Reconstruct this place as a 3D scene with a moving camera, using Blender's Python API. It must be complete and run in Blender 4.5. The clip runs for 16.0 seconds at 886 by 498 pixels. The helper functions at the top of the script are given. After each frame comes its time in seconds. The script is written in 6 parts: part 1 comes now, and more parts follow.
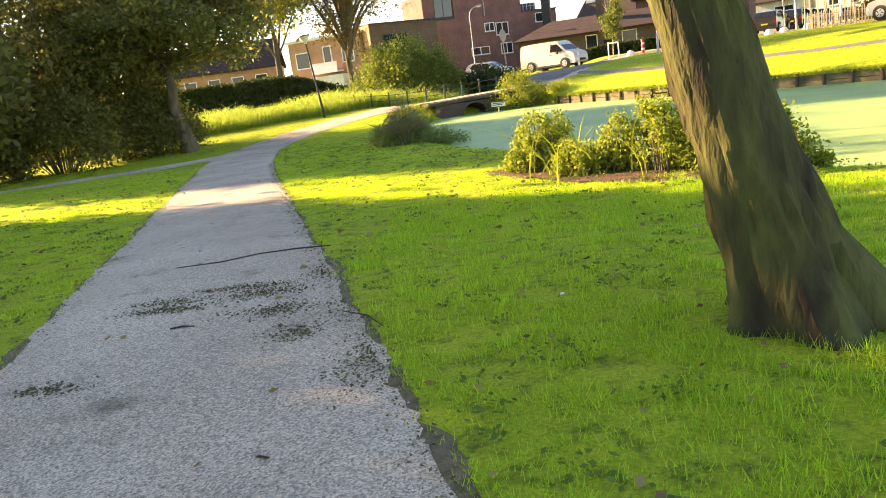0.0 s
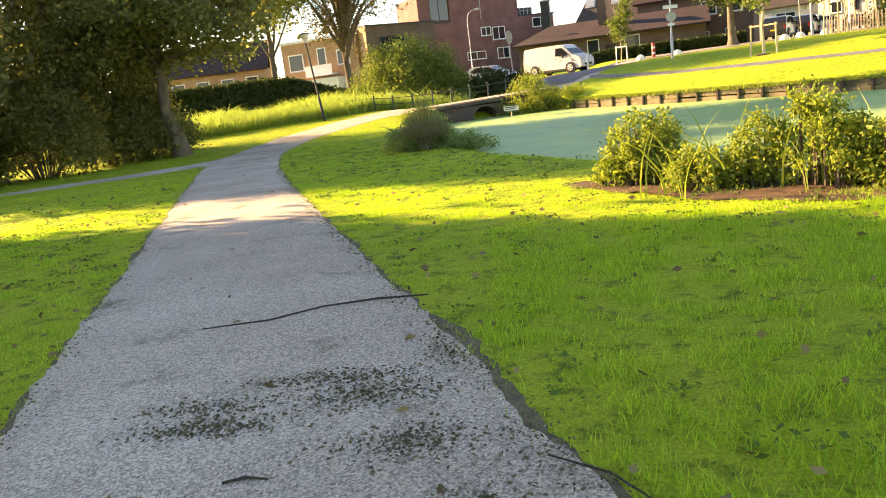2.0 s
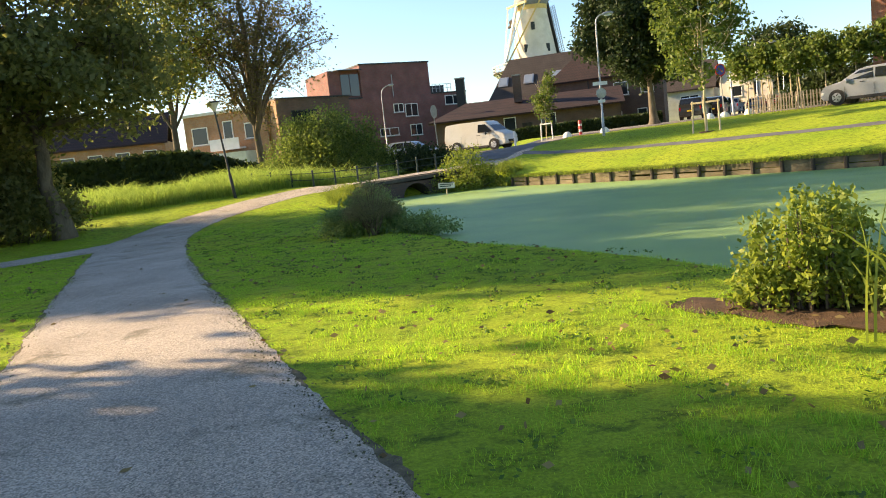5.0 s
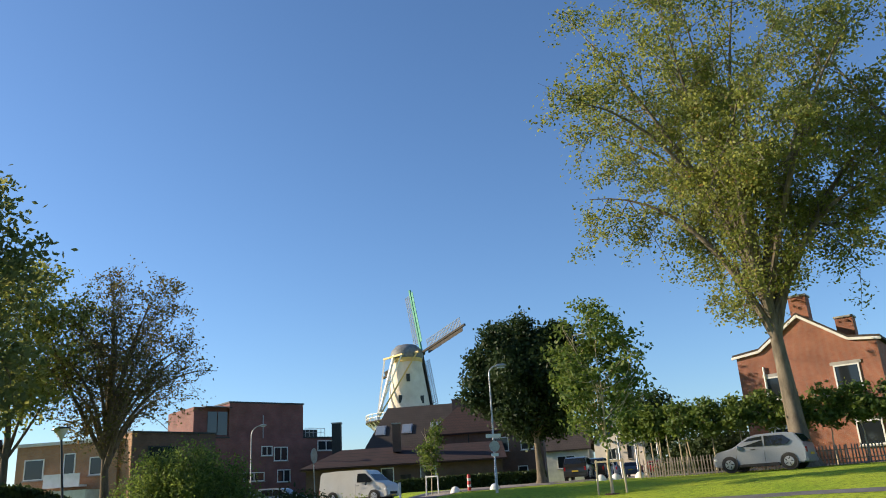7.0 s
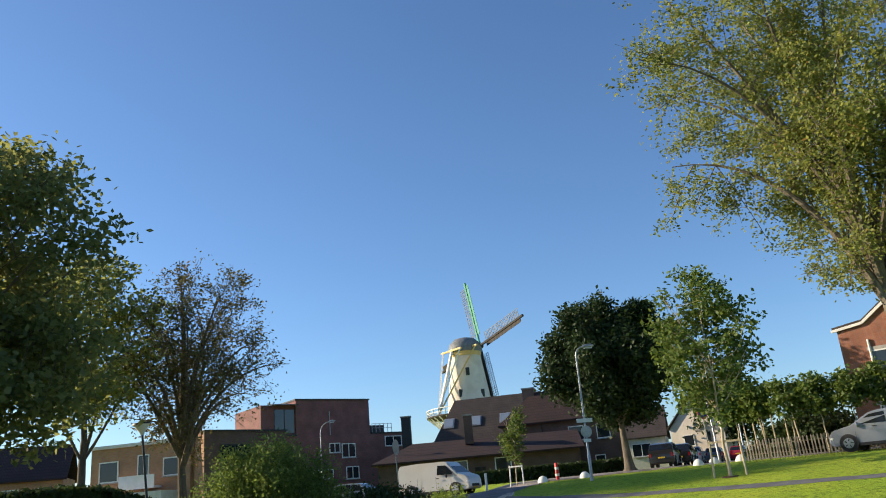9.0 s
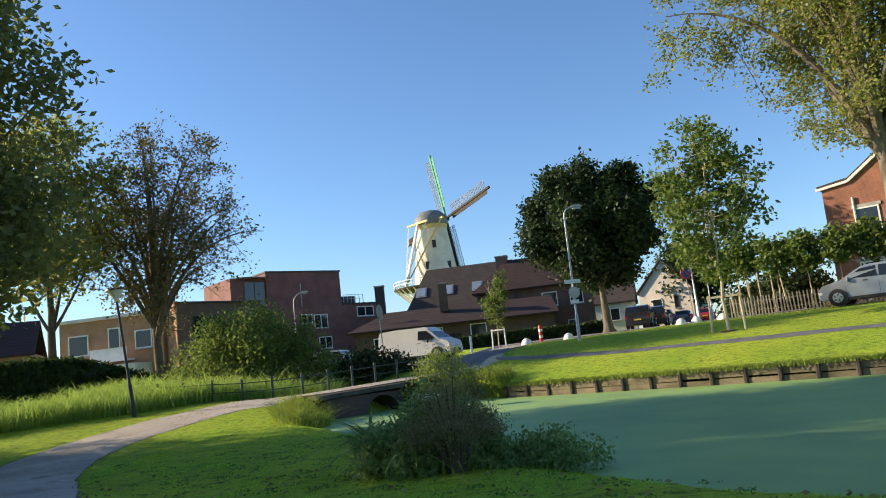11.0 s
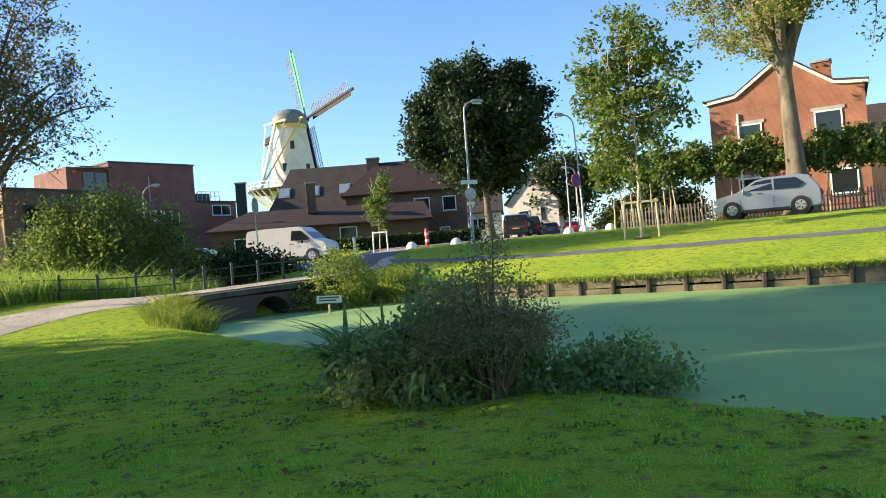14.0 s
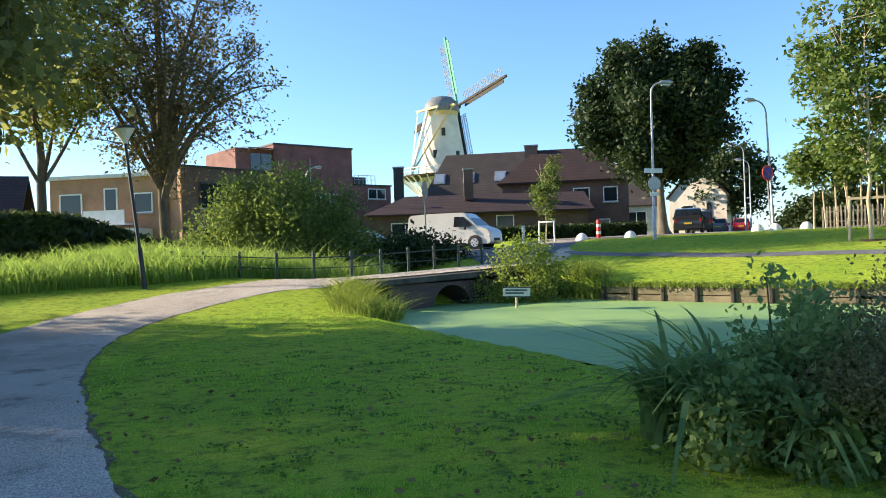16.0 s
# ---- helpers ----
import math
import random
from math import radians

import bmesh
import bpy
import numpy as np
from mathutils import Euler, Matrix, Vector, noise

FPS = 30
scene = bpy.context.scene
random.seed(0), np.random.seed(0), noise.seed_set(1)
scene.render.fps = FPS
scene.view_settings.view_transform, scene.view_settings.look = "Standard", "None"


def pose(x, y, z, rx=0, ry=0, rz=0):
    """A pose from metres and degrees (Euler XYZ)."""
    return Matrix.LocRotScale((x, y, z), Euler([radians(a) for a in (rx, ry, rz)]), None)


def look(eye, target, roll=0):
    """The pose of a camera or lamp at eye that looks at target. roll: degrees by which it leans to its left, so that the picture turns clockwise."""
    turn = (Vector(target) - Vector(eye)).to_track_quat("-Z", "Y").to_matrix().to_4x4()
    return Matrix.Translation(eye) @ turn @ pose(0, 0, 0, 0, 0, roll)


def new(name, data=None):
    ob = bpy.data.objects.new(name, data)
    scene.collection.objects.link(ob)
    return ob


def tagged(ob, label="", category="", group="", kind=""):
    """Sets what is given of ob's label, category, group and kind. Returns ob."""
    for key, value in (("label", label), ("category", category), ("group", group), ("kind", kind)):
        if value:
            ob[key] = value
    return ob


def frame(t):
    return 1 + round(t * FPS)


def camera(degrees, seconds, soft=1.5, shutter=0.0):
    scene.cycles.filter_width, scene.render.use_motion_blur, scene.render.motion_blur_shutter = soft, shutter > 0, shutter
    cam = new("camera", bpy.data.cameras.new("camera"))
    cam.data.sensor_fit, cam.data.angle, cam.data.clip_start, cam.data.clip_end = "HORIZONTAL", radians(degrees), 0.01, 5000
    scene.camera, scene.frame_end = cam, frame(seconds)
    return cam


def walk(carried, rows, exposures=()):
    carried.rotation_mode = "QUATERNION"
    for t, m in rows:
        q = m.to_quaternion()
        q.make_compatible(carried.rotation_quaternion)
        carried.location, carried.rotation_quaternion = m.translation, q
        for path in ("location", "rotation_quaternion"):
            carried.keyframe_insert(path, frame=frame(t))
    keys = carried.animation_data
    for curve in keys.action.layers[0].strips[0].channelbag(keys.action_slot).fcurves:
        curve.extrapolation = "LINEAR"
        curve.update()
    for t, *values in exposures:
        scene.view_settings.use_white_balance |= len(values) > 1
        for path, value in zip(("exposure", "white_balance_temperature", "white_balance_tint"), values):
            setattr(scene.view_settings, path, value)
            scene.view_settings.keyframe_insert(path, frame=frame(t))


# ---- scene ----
cam = camera(59.8, 16.0, soft=1.0)
PATH = [
    (0, (0.746, -0.211, 1.424), (0.516, 1.73, 1.0), -7.6),
    (0.5, (0.368, 0.393, 1.413), (0.098, 2.338, 1.032), -9.1),
    (1, (0.059, 0.999, 1.379), (-0.215, 2.942, 0.993), -8.5),
    (1.5, (-0.291, 1.509, 1.341), (-0.504, 3.454, 0.923), -7.0),
    (2, (-0.584, 2.071, 1.349), (-0.775, 4.019, 0.936), -7.0),
    (2.5, (-0.872, 2.641, 1.32), (-0.98, 4.604, 0.952), -6.6),
    (3, (-1.101, 3.255, 1.298), (-1.089, 5.214, 0.896), -6.0),
    (3.2, (-1.207, 3.511, 1.304), (-1.262, 5.458, 0.849), -7.1),
    (5.3, (-2.068, 6.391, 1.38), (-1.913, 8.381, 1.254), -6.0),
    (5.5, (-2.135, 6.681, 1.394), (-1.882, 8.663, 1.479), -6.2),
    (6, (-2.338, 7.382, 1.403), (-1.905, 9.291, 1.815), -4.7),
    (6.5, (-2.57, 8.092, 1.402), (-2.066, 9.952, 1.934), -4.3),
    (7, (-2.838, 8.825, 1.397), (-2.375, 10.674, 2.001), -3.6),
    (7.5, (-3.136, 9.564, 1.384), (-2.706, 11.412, 2.018), -3.7),
    (8, (-3.438, 10.279, 1.368), (-3.043, 12.136, 1.996), -3.8),
    (8.2, (-3.553, 10.545, 1.36), (-3.172, 12.407, 1.982), -3.9),
    (10.3, (-4.656, 13.109, 1.091), (-4.301, 15.015, 1.581), -7.4),
    (10.5, (-4.736, 13.335, 1.081), (-4.363, 15.254, 1.504), -7.5),
    (11, (-4.874, 13.875, 1.058), (-4.445, 15.808, 1.341), -6.3),
    (11.5, (-5.006, 14.434, 1.018), (-4.527, 16.365, 1.219), -4.2),
    (12, (-5.158, 15.047, 0.996), (-4.638, 16.972, 1.145), -3.1),
    (12.5, (-5.25, 15.692, 0.981), (-4.676, 17.604, 1.09), -2.8),
    (13, (-5.427, 16.382, 0.959), (-4.785, 18.275, 1.033), -3.1),
    (13.5, (-5.518, 17.03, 0.916), (-4.775, 18.887, 0.968), -3.6),
    (14, (-5.791, 17.651, 0.921), (-5.012, 19.493, 0.936), -4.5),
    (14.5, (-6.054, 18.224, 0.943), (-5.354, 20.097, 0.934), -4.3),
    (15, (-6.233, 18.8, 0.977), (-5.623, 20.704, 0.987), -3.3),
    (15.5, (-6.382, 19.412, 1.003), (-5.858, 21.341, 1.026), -2.4),
    (16, (-6.555, 20.019, 1.008), (-6.119, 21.971, 1.017), -1.9),
]
walk(cam, [(t, look(eye, target, roll)) for t, eye, target, roll in PATH],
     exposures=[(0, 2.95, 10800, 22), (3.0, 2.75, 10900, 22), (4.6, 2.2, 8200, 14), (5.5, 1.82, 7500, 12), (6.5, 1.25, 6250, 10), (8.2, 1.2, 6200, 10), (10.5, 1.35, 6300, 10), (12.5, 1.7, 6400, 9), (14, 1.88, 6350, 9), (15, 2.03, 6350, 9), (16, 1.92, 6100, 9)])

# ---- light ----
SUN_EL, SUN_AZ = radians(21), radians(-67)
world = bpy.data.worlds.new("sky")
scene.world = world
world.use_nodes = True
wn = world.node_tree
sky = wn.nodes.new("ShaderNodeTexSky")
sky.sky_type = 'NISHITA'
sky.sun_disc = False
sky.sun_elevation, sky.sun_rotation = SUN_EL, SUN_AZ
sky.air_density, sky.dust_density, sky.ozone_density = 1.0, 0.4, 4.9
wn.links.new(sky.outputs[0], wn.nodes["Background"].inputs[0])
wn.nodes["Background"].inputs[1].default_value = 0.075
sun = new("sun", bpy.data.lights.new("sun", 'SUN'))
sun.data.energy, sun.data.angle, sun.data.color = 3.4, radians(0.6), (1.0, 0.81, 0.56)
SUN_TO = Vector((math.sin(SUN_AZ) * math.cos(SUN_EL), math.cos(SUN_AZ) * math.cos(SUN_EL), math.sin(SUN_EL)))
sun.matrix_world = look((SUN_TO * 100), (0, 0, 0))


# ---- materials ----
def mat(name, c1, c2, scale=3.0, rough=0.8, bump=0.2, fine=40.0, metal=0.0, spec=0.3, stretch=(1, 1, 1), c3=None):
    m = bpy.data.materials.new(name)
    m.use_nodes = True
    nt = m.node_tree
    b = nt.nodes["Principled BSDF"]
    tc = nt.nodes.new("ShaderNodeTexCoord")
    mp = nt.nodes.new("ShaderNodeMapping")
    mp.inputs["Scale"].default_value = stretch
    nt.links.new(tc.outputs["Object"], mp.inputs[0])
    n1, n2 = nt.nodes.new("ShaderNodeTexNoise"), nt.nodes.new("ShaderNodeTexNoise")
    n1.inputs["Scale"].default_value, n2.inputs["Scale"].default_value = scale, fine
    n1.inputs["Detail"].default_value, n2.inputs["Detail"].default_value = 6, 4
    for n in (n1, n2):
        nt.links.new(mp.outputs[0], n.inputs[0])
    ramp = nt.nodes.new("ShaderNodeValToRGB")
    ramp.color_ramp.elements[0].position, ramp.color_ramp.elements[1].position = 0.35, 0.65
    ramp.color_ramp.elements[0].color, ramp.color_ramp.elements[1].color = (*c1, 1), (*c2, 1)
    nt.links.new(n1.outputs[0], ramp.inputs[0])
    mix = nt.nodes.new("ShaderNodeMix")
    mix.data_type, mix.blend_type = 'RGBA', 'OVERLAY'
    mix.inputs[0].default_value = 0.35
    nt.links.new(ramp.outputs[0], mix.inputs[6])
    nt.links.new(n2.outputs[0], mix.inputs[7])
    nt.links.new(mix.outputs[2], b.inputs["Base Color"])
    b.inputs["Roughness"].default_value, b.inputs["Metallic"].default_value = rough, metal
    b.inputs["Specular IOR Level"].default_value = spec
    if bump:
        bp = nt.nodes.new("ShaderNodeBump")
        bp.inputs["Strength"].default_value, bp.inputs["Distance"].default_value = bump, 0.03
        nt.links.new(n2.outputs[0], bp.inputs["Height"])
        nt.links.new(bp.outputs[0], b.inputs["Normal"])
    return m


def leaf_mat(name, dark, light, passing=0.35, autumn=None):
    m = bpy.data.materials.new(name)
    m.use_nodes = True
    nt = m.node_tree
    nt.nodes.remove(nt.nodes["Principled BSDF"])
    out = nt.nodes["Material Output"]
    geo = nt.nodes.new("ShaderNodeNewGeometry")
    ramp = nt.nodes.new("ShaderNodeValToRGB")
    ramp.color_ramp.elements[0].color, ramp.color_ramp.elements[1].color = (*dark, 1), (*light, 1)
    if autumn:
        e = ramp.color_ramp.elements.new(0.93)
        e.color = (*light, 1)
        ramp.color_ramp.elements[-1].color = (*autumn, 1)
    nt.links.new(geo.outputs["Random Per Island"], ramp.inputs[0])
    d, tr, g = (nt.nodes.new(k) for k in ("ShaderNodeBsdfDiffuse", "ShaderNodeBsdfTranslucent", "ShaderNodeBsdfGlossy"))
    g.inputs["Roughness"].default_value = 0.6
    nt.links.new(ramp.outputs[0], d.inputs[0])
    hs = nt.nodes.new("ShaderNodeHueSaturation")
    hs.inputs["Value"].default_value, hs.inputs["Hue"].default_value = 1.6, 0.485
    nt.links.new(ramp.outputs[0], hs.inputs["Color"])
    nt.links.new(hs.outputs[0], tr.inputs[0])
    m1, m2 = nt.nodes.new("ShaderNodeMixShader"), nt.nodes.new("ShaderNodeMixShader")
    m1.inputs[0].default_value, m2.inputs[0].default_value = passing, 0.025
    nt.links.new(d.outputs[0], m1.inputs[1])
    nt.links.new(tr.outputs[0], m1.inputs[2])
    nt.links.new(m1.outputs[0], m2.inputs[1])
    nt.links.new(g.outputs[0], m2.inputs[2])
    nt.links.new(m2.outputs[0], out.inputs[0])
    return m


def brick_mat(name, c1, c2, mortar, w=0.22, h=0.065, rough=0.85):
    m = bpy.data.materials.new(name)
    m.use_nodes = True
    nt = m.node_tree
    b = nt.nodes["Principled BSDF"]
    tc = nt.nodes.new("ShaderNodeTexCoord")
    sp, cb, ad = nt.nodes.new("ShaderNodeSeparateXYZ"), nt.nodes.new("ShaderNodeCombineXYZ"), nt.nodes.new("ShaderNodeMath")
    nt.links.new(tc.outputs["Object"], sp.inputs[0])
    nt.links.new(sp.outputs[0], ad.inputs[0])
    nt.links.new(sp.outputs[1], ad.inputs[1])
    nt.links.new(ad.outputs[0], cb.inputs[0])
    nt.links.new(sp.outputs[2], cb.inputs[1])
    br = nt.nodes.new("ShaderNodeTexBrick")
    br.inputs["Color1"].default_value, br.inputs["Color2"].default_value, br.inputs["Mortar"].default_value = (*c1, 1), (*c2, 1), (*mortar, 1)
    br.inputs["Scale"].default_value = 1.0
    br.inputs["Brick Width"].default_value, br.inputs["Row Height"].default_value = w, h
    br.inputs["Mortar Size"].default_value, br.inputs["Bias"].default_value = h * 0.1, 0.0
    nt.links.new(cb.outputs[0], br.inputs[0])
    n = nt.nodes.new("ShaderNodeTexNoise")
    n.inputs["Scale"].default_value, n.inputs["Detail"].default_value = 0.7, 6
    nt.links.new(tc.outputs["Object"], n.inputs[0])
    mix = nt.nodes.new("ShaderNodeMix")
    mix.data_type, mix.blend_type = 'RGBA', 'OVERLAY'
    mix.inputs[0].default_value = 0.6
    nt.links.new(br.outputs[0], mix.inputs[6])
    nt.links.new(n.outputs[0], mix.inputs[7])
    nt.links.new(mix.outputs[2], b.inputs["Base Color"])
    b.inputs["Roughness"].default_value = rough
    bp = nt.nodes.new("ShaderNodeBump")
    bp.inputs["Strength"].default_value, bp.inputs["Distance"].default_value = 0.5, 0.01
    nt.links.new(br.outputs["Fac"], bp.inputs["Height"])
    bp.invert = True
    nt.links.new(bp.outputs[0], b.inputs["Normal"])
    return m


def glass_mat(name, colour=(0.02, 0.025, 0.03), rough=0.05):
    m = bpy.data.materials.new(name)
    m.use_nodes = True
    b = m.node_tree.nodes["Principled BSDF"]
    b.inputs["Base Color"].default_value, b.inputs["Roughness"].default_value = (*colour, 1), rough
    b.inputs["Specular IOR Level"].default_value = 0.6
    return m


def car_paint(name, c, metal=0.4):
    m = mat(name, tuple(v * 0.92 for v in c), c, scale=1.2, rough=0.32, bump=0.0, fine=300, metal=metal, spec=0.5)
    m.node_tree.nodes["Principled BSDF"].inputs["Coat Weight"].default_value = 0.6
    return m


def ground_mat():
    m = bpy.data.materials.new("lawn")
    m.use_nodes = True
    nt = m.node_tree
    b = nt.nodes["Principled BSDF"]
    tc = nt.nodes.new("ShaderNodeTexCoord")

    def noise_node(scale, detail=6, rough=0.6):
        n = nt.nodes.new("ShaderNodeTexNoise")
        n.inputs["Scale"].default_value, n.inputs["Detail"].default_value, n.inputs["Roughness"].default_value = scale, detail, rough
        nt.links.new(tc.outputs["Object"], n.inputs[0])
        return n

    big, mid, fine = noise_node(0.35), noise_node(5.5, 8, 0.72), noise_node(45, 3, 0.7)
    r1, r2 = nt.nodes.new("ShaderNodeValToRGB"), nt.nodes.new("ShaderNodeValToRGB")
    r1.color_ramp.elements[0].position, r1.color_ramp.elements[1].position = 0.3, 0.7
    r1.color_ramp.elements[0].color, r1.color_ramp.elements[1].color = (0.235, 0.37, 0.03, 1), (0.41, 0.48, 0.045, 1)
    nt.links.new(big.outputs[0], r1.inputs[0])
    r2.color_ramp.elements[0].position, r2.color_ramp.elements[1].position = 0.49, 0.66
    r2.color_ramp.elements[0].color, r2.color_ramp.elements[1].color = (0, 0, 0, 1), (1, 1, 1, 1)
    nt.links.new(mid.outputs[0], r2.inputs[0])
    mix = nt.nodes.new("ShaderNodeMix")
    mix.data_type = 'RGBA'
    nt.links.new(r2.outputs[0], mix.inputs[0])
    nt.links.new(r1.outputs[0], mix.inputs[6])
    mix.inputs[7].default_value = (0.10, 0.155, 0.022, 1)
    ov = nt.nodes.new("ShaderNodeMix")
    ov.data_type, ov.blend_type = 'RGBA', 'OVERLAY'
    ov.inputs[0].default_value = 0.8
    nt.links.new(mix.outputs[2], ov.inputs[6])
    nt.links.new(fine.outputs[0], ov.inputs[7])
    nt.links.new(ov.outputs[2], b.inputs["Base Color"])
    b.inputs["Roughness"].default_value, b.inputs["Specular IOR Level"].default_value = 0.9, 0.1
    bp = nt.nodes.new("ShaderNodeBump")
    bp.inputs["Strength"].default_value, bp.inputs["Distance"].default_value = 0.9, 0.05
    nt.links.new(fine.outputs[0], bp.inputs["Height"])
    nt.links.new(bp.outputs[0], b.inputs["Normal"])
    return m


def gravel_mat():
    m = bpy.data.materials.new("gravel")
    m.use_nodes = True
    nt = m.node_tree
    b = nt.nodes["Principled BSDF"]
    tc = nt.nodes.new("ShaderNodeTexCoord")
    vo = nt.nodes.new("ShaderNodeTexVoronoi")
    vo.inputs["Scale"].default_value = 105
    nt.links.new(tc.outputs["Object"], vo.inputs["Vector"])
    r = nt.nodes.new("ShaderNodeValToRGB")
    r.color_ramp.elements[0].color, r.color_ramp.elements[1].color = (0.16, 0.145, 0.125, 1), (0.78, 0.68, 0.57, 1)
    nt.links.new(vo.outputs["Color"], r.inputs[0])
    moss, big = nt.nodes.new("ShaderNodeTexNoise"), nt.nodes.new("ShaderNodeTexNoise")
    moss.inputs["Scale"].default_value, moss.inputs["Detail"].default_value, moss.inputs["Roughness"].default_value = 1.1, 10, 0.72
    big.inputs["Scale"].default_value, big.inputs["Detail"].default_value = 0.5, 4
    for n in (moss, big):
        nt.links.new(tc.outputs["Object"], n.inputs[0])
    rm = nt.nodes.new("ShaderNodeValToRGB")
    rm.color_ramp.elements[0].position, rm.color_ramp.elements[1].position = 0.56, 0.70
    rm.color_ramp.elements[1].color = (0.85, 0.85, 0.85, 1)
    nt.links.new(moss.outputs[0], rm.inputs[0])
    mx = nt.nodes.new("ShaderNodeMix")
    mx.data_type = 'RGBA'
    nt.links.new(rm.outputs[0], mx.inputs[0])
    nt.links.new(r.outputs[0], mx.inputs[6])
    mx.inputs[7].default_value = (0.085, 0.085, 0.045, 1)
    ov = nt.nodes.new("ShaderNodeMix")
    ov.data_type, ov.blend_type = 'RGBA', 'OVERLAY'
    ov.inputs[0].default_value = 0.5
    nt.links.new(mx.outputs[2], ov.inputs[6])
    nt.links.new(big.outputs[0], ov.inputs[7])
    nt.links.new(ov.outputs[2], b.inputs["Base Color"])
    b.inputs["Roughness"].default_value, b.inputs["Specular IOR Level"].default_value = 0.95, 0.1
    bp = nt.nodes.new("ShaderNodeBump")
    bp.inputs["Strength"].default_value, bp.inputs["Distance"].default_value = 0.8, 0.012
    nt.links.new(vo.outputs["Distance"], bp.inputs["Height"])
    nt.links.new(bp.outputs[0], b.inputs["Normal"])
    return m


def duckweed_mat():
    m = mat("duckweed", (0.20, 0.33, 0.12), (0.27, 0.41, 0.13), scale=0.6, rough=0.55, bump=0.25, fine=90, spec=0.35)
    nt = m.node_tree
    b = nt.nodes["Principled BSDF"]
    tc = nt.nodes.new("ShaderNodeTexCoord")
    n = nt.nodes.new("ShaderNodeTexNoise")
    n.inputs["Scale"].default_value, n.inputs["Detail"].default_value, n.inputs["Roughness"].default_value = 3.5, 5, 0.75
    nt.links.new(tc.outputs["Object"], n.inputs[0])
    r = nt.nodes.new("ShaderNodeValToRGB")
    r.color_ramp.elements[0].position, r.color_ramp.elements[1].position = 0.735, 0.75
    nt.links.new(n.outputs[0], r.inputs[0])
    mx = nt.nodes.new("ShaderNodeMix")
    mx.data_type = 'RGBA'
    nt.links.new(r.outputs[0], mx.inputs[0])
    nt.links.new(b.inputs["Base Color"].links[0].from_socket, mx.inputs[6])
    mx.inputs[7].default_value = (0.01, 0.015, 0.012, 1)
    nt.links.new(mx.outputs[2], b.inputs["Base Color"])
    return m


LAWN, GRAVEL, DUCKWEED = ground_mat(), gravel_mat(), duckweed_mat()
ASPHALT = mat("asphalt", (0.10, 0.10, 0.105), (0.15, 0.148, 0.15), scale=1.5, rough=0.85, fine=120)
PAVING = brick_mat("paving", (0.30, 0.25, 0.22), (0.24, 0.21, 0.19), (0.13, 0.12, 0.11), 0.3, 0.3)
SOIL = mat("soil", (0.06, 0.038, 0.022), (0.12, 0.07, 0.04), scale=6, fine=60, bump=0.8)
EDGE_SOIL = mat("edge soil", (0.10, 0.085, 0.05), (0.2, 0.165, 0.105), scale=12, fine=90, bump=0.9)
BARK = mat("bark", (0.085, 0.066, 0.045), (0.17, 0.135, 0.09), scale=5, fine=26, bump=1.0, rough=0.95, stretch=(1, 1, 0.25))
BARK_NEAR = mat("mossy bark", (0.03, 0.023, 0.015), (0.085, 0.095, 0.03), scale=4.5, fine=24, bump=1.0, rough=0.95, stretch=(1, 1, 0.3))
BARK_PALE = mat("pale bark", (0.10, 0.082, 0.058), (0.20, 0.165, 0.12), scale=4, fine=30, bump=0.7, stretch=(1, 1, 0.3))
L_BIG = leaf_mat("poplar leaves", (0.10, 0.135, 0.028), (0.25, 0.27, 0.06), 0.5, (0.22, 0.15, 0.04))
L_DARK = leaf_mat("dark leaves", (0.016, 0.034, 0.013), (0.045, 0.075, 0.022), 0.22)
L_SAP = leaf_mat("young leaves", (0.06, 0.11, 0.02), (0.14, 0.19, 0.035), 0.4)
L_THICKET = leaf_mat("thicket leaves", (0.085, 0.105, 0.03), (0.2, 0.21, 0.06), 0.55)
L_BARE = leaf_mat("thinning leaves", (0.06, 0.06, 0.02), (0.13, 0.12, 0.035), 0.35, (0.2, 0.12, 0.04))
L_HAZEL = leaf_mat("hazel leaves", (0.06, 0.11, 0.022), (0.17, 0.23, 0.045), 0.45)
L_HEDGE = leaf_mat("hedge leaves", (0.018, 0.035, 0.010), (0.05, 0.075, 0.02), 0.25)
L_PLANT = leaf_mat("shore plant leaves", (0.10, 0.165, 0.025), (0.24, 0.30, 0.045), 0.45)
L_BUSH = leaf_mat("shore bush leaves", (0.09, 0.17, 0.05), (0.23, 0.32, 0.10), 0.45)
L_REED = leaf_mat("reed leaves", (0.14, 0.25, 0.045), (0.29, 0.40, 0.085), 0.5)
L_GRASS = leaf_mat("grass blades", (0.11, 0.285, 0.02), (0.375, 0.57, 0.05), 0.5)
L_SEED = leaf_mat("brown seed heads", (0.12, 0.12, 0.05), (0.25, 0.235, 0.105), 0.4)
L_WEED = leaf_mat("lawn weeds", (0.05, 0.12, 0.02), (0.12, 0.21, 0.03), 0.3)
L_MOSS = leaf_mat("moss and litter", (0.06, 0.06, 0.028), (0.17, 0.16, 0.085), 0.1)
L_DRY = leaf_mat("dry reed leaves", (0.16, 0.13, 0.06), (0.28, 0.24, 0.11), 0.3)
L_FALLEN = leaf_mat("fallen leaves", (0.10, 0.06, 0.025), (0.30, 0.24, 0.10), 0.15)
BRICK_RED = brick_mat("red brick", (0.33, 0.115, 0.06), (0.25, 0.085, 0.05), (0.28, 0.22, 0.18))
BRICK_DARK = brick_mat("dark red brick", (0.23, 0.085, 0.075), (0.18, 0.068, 0.06), (0.15, 0.11, 0.1))
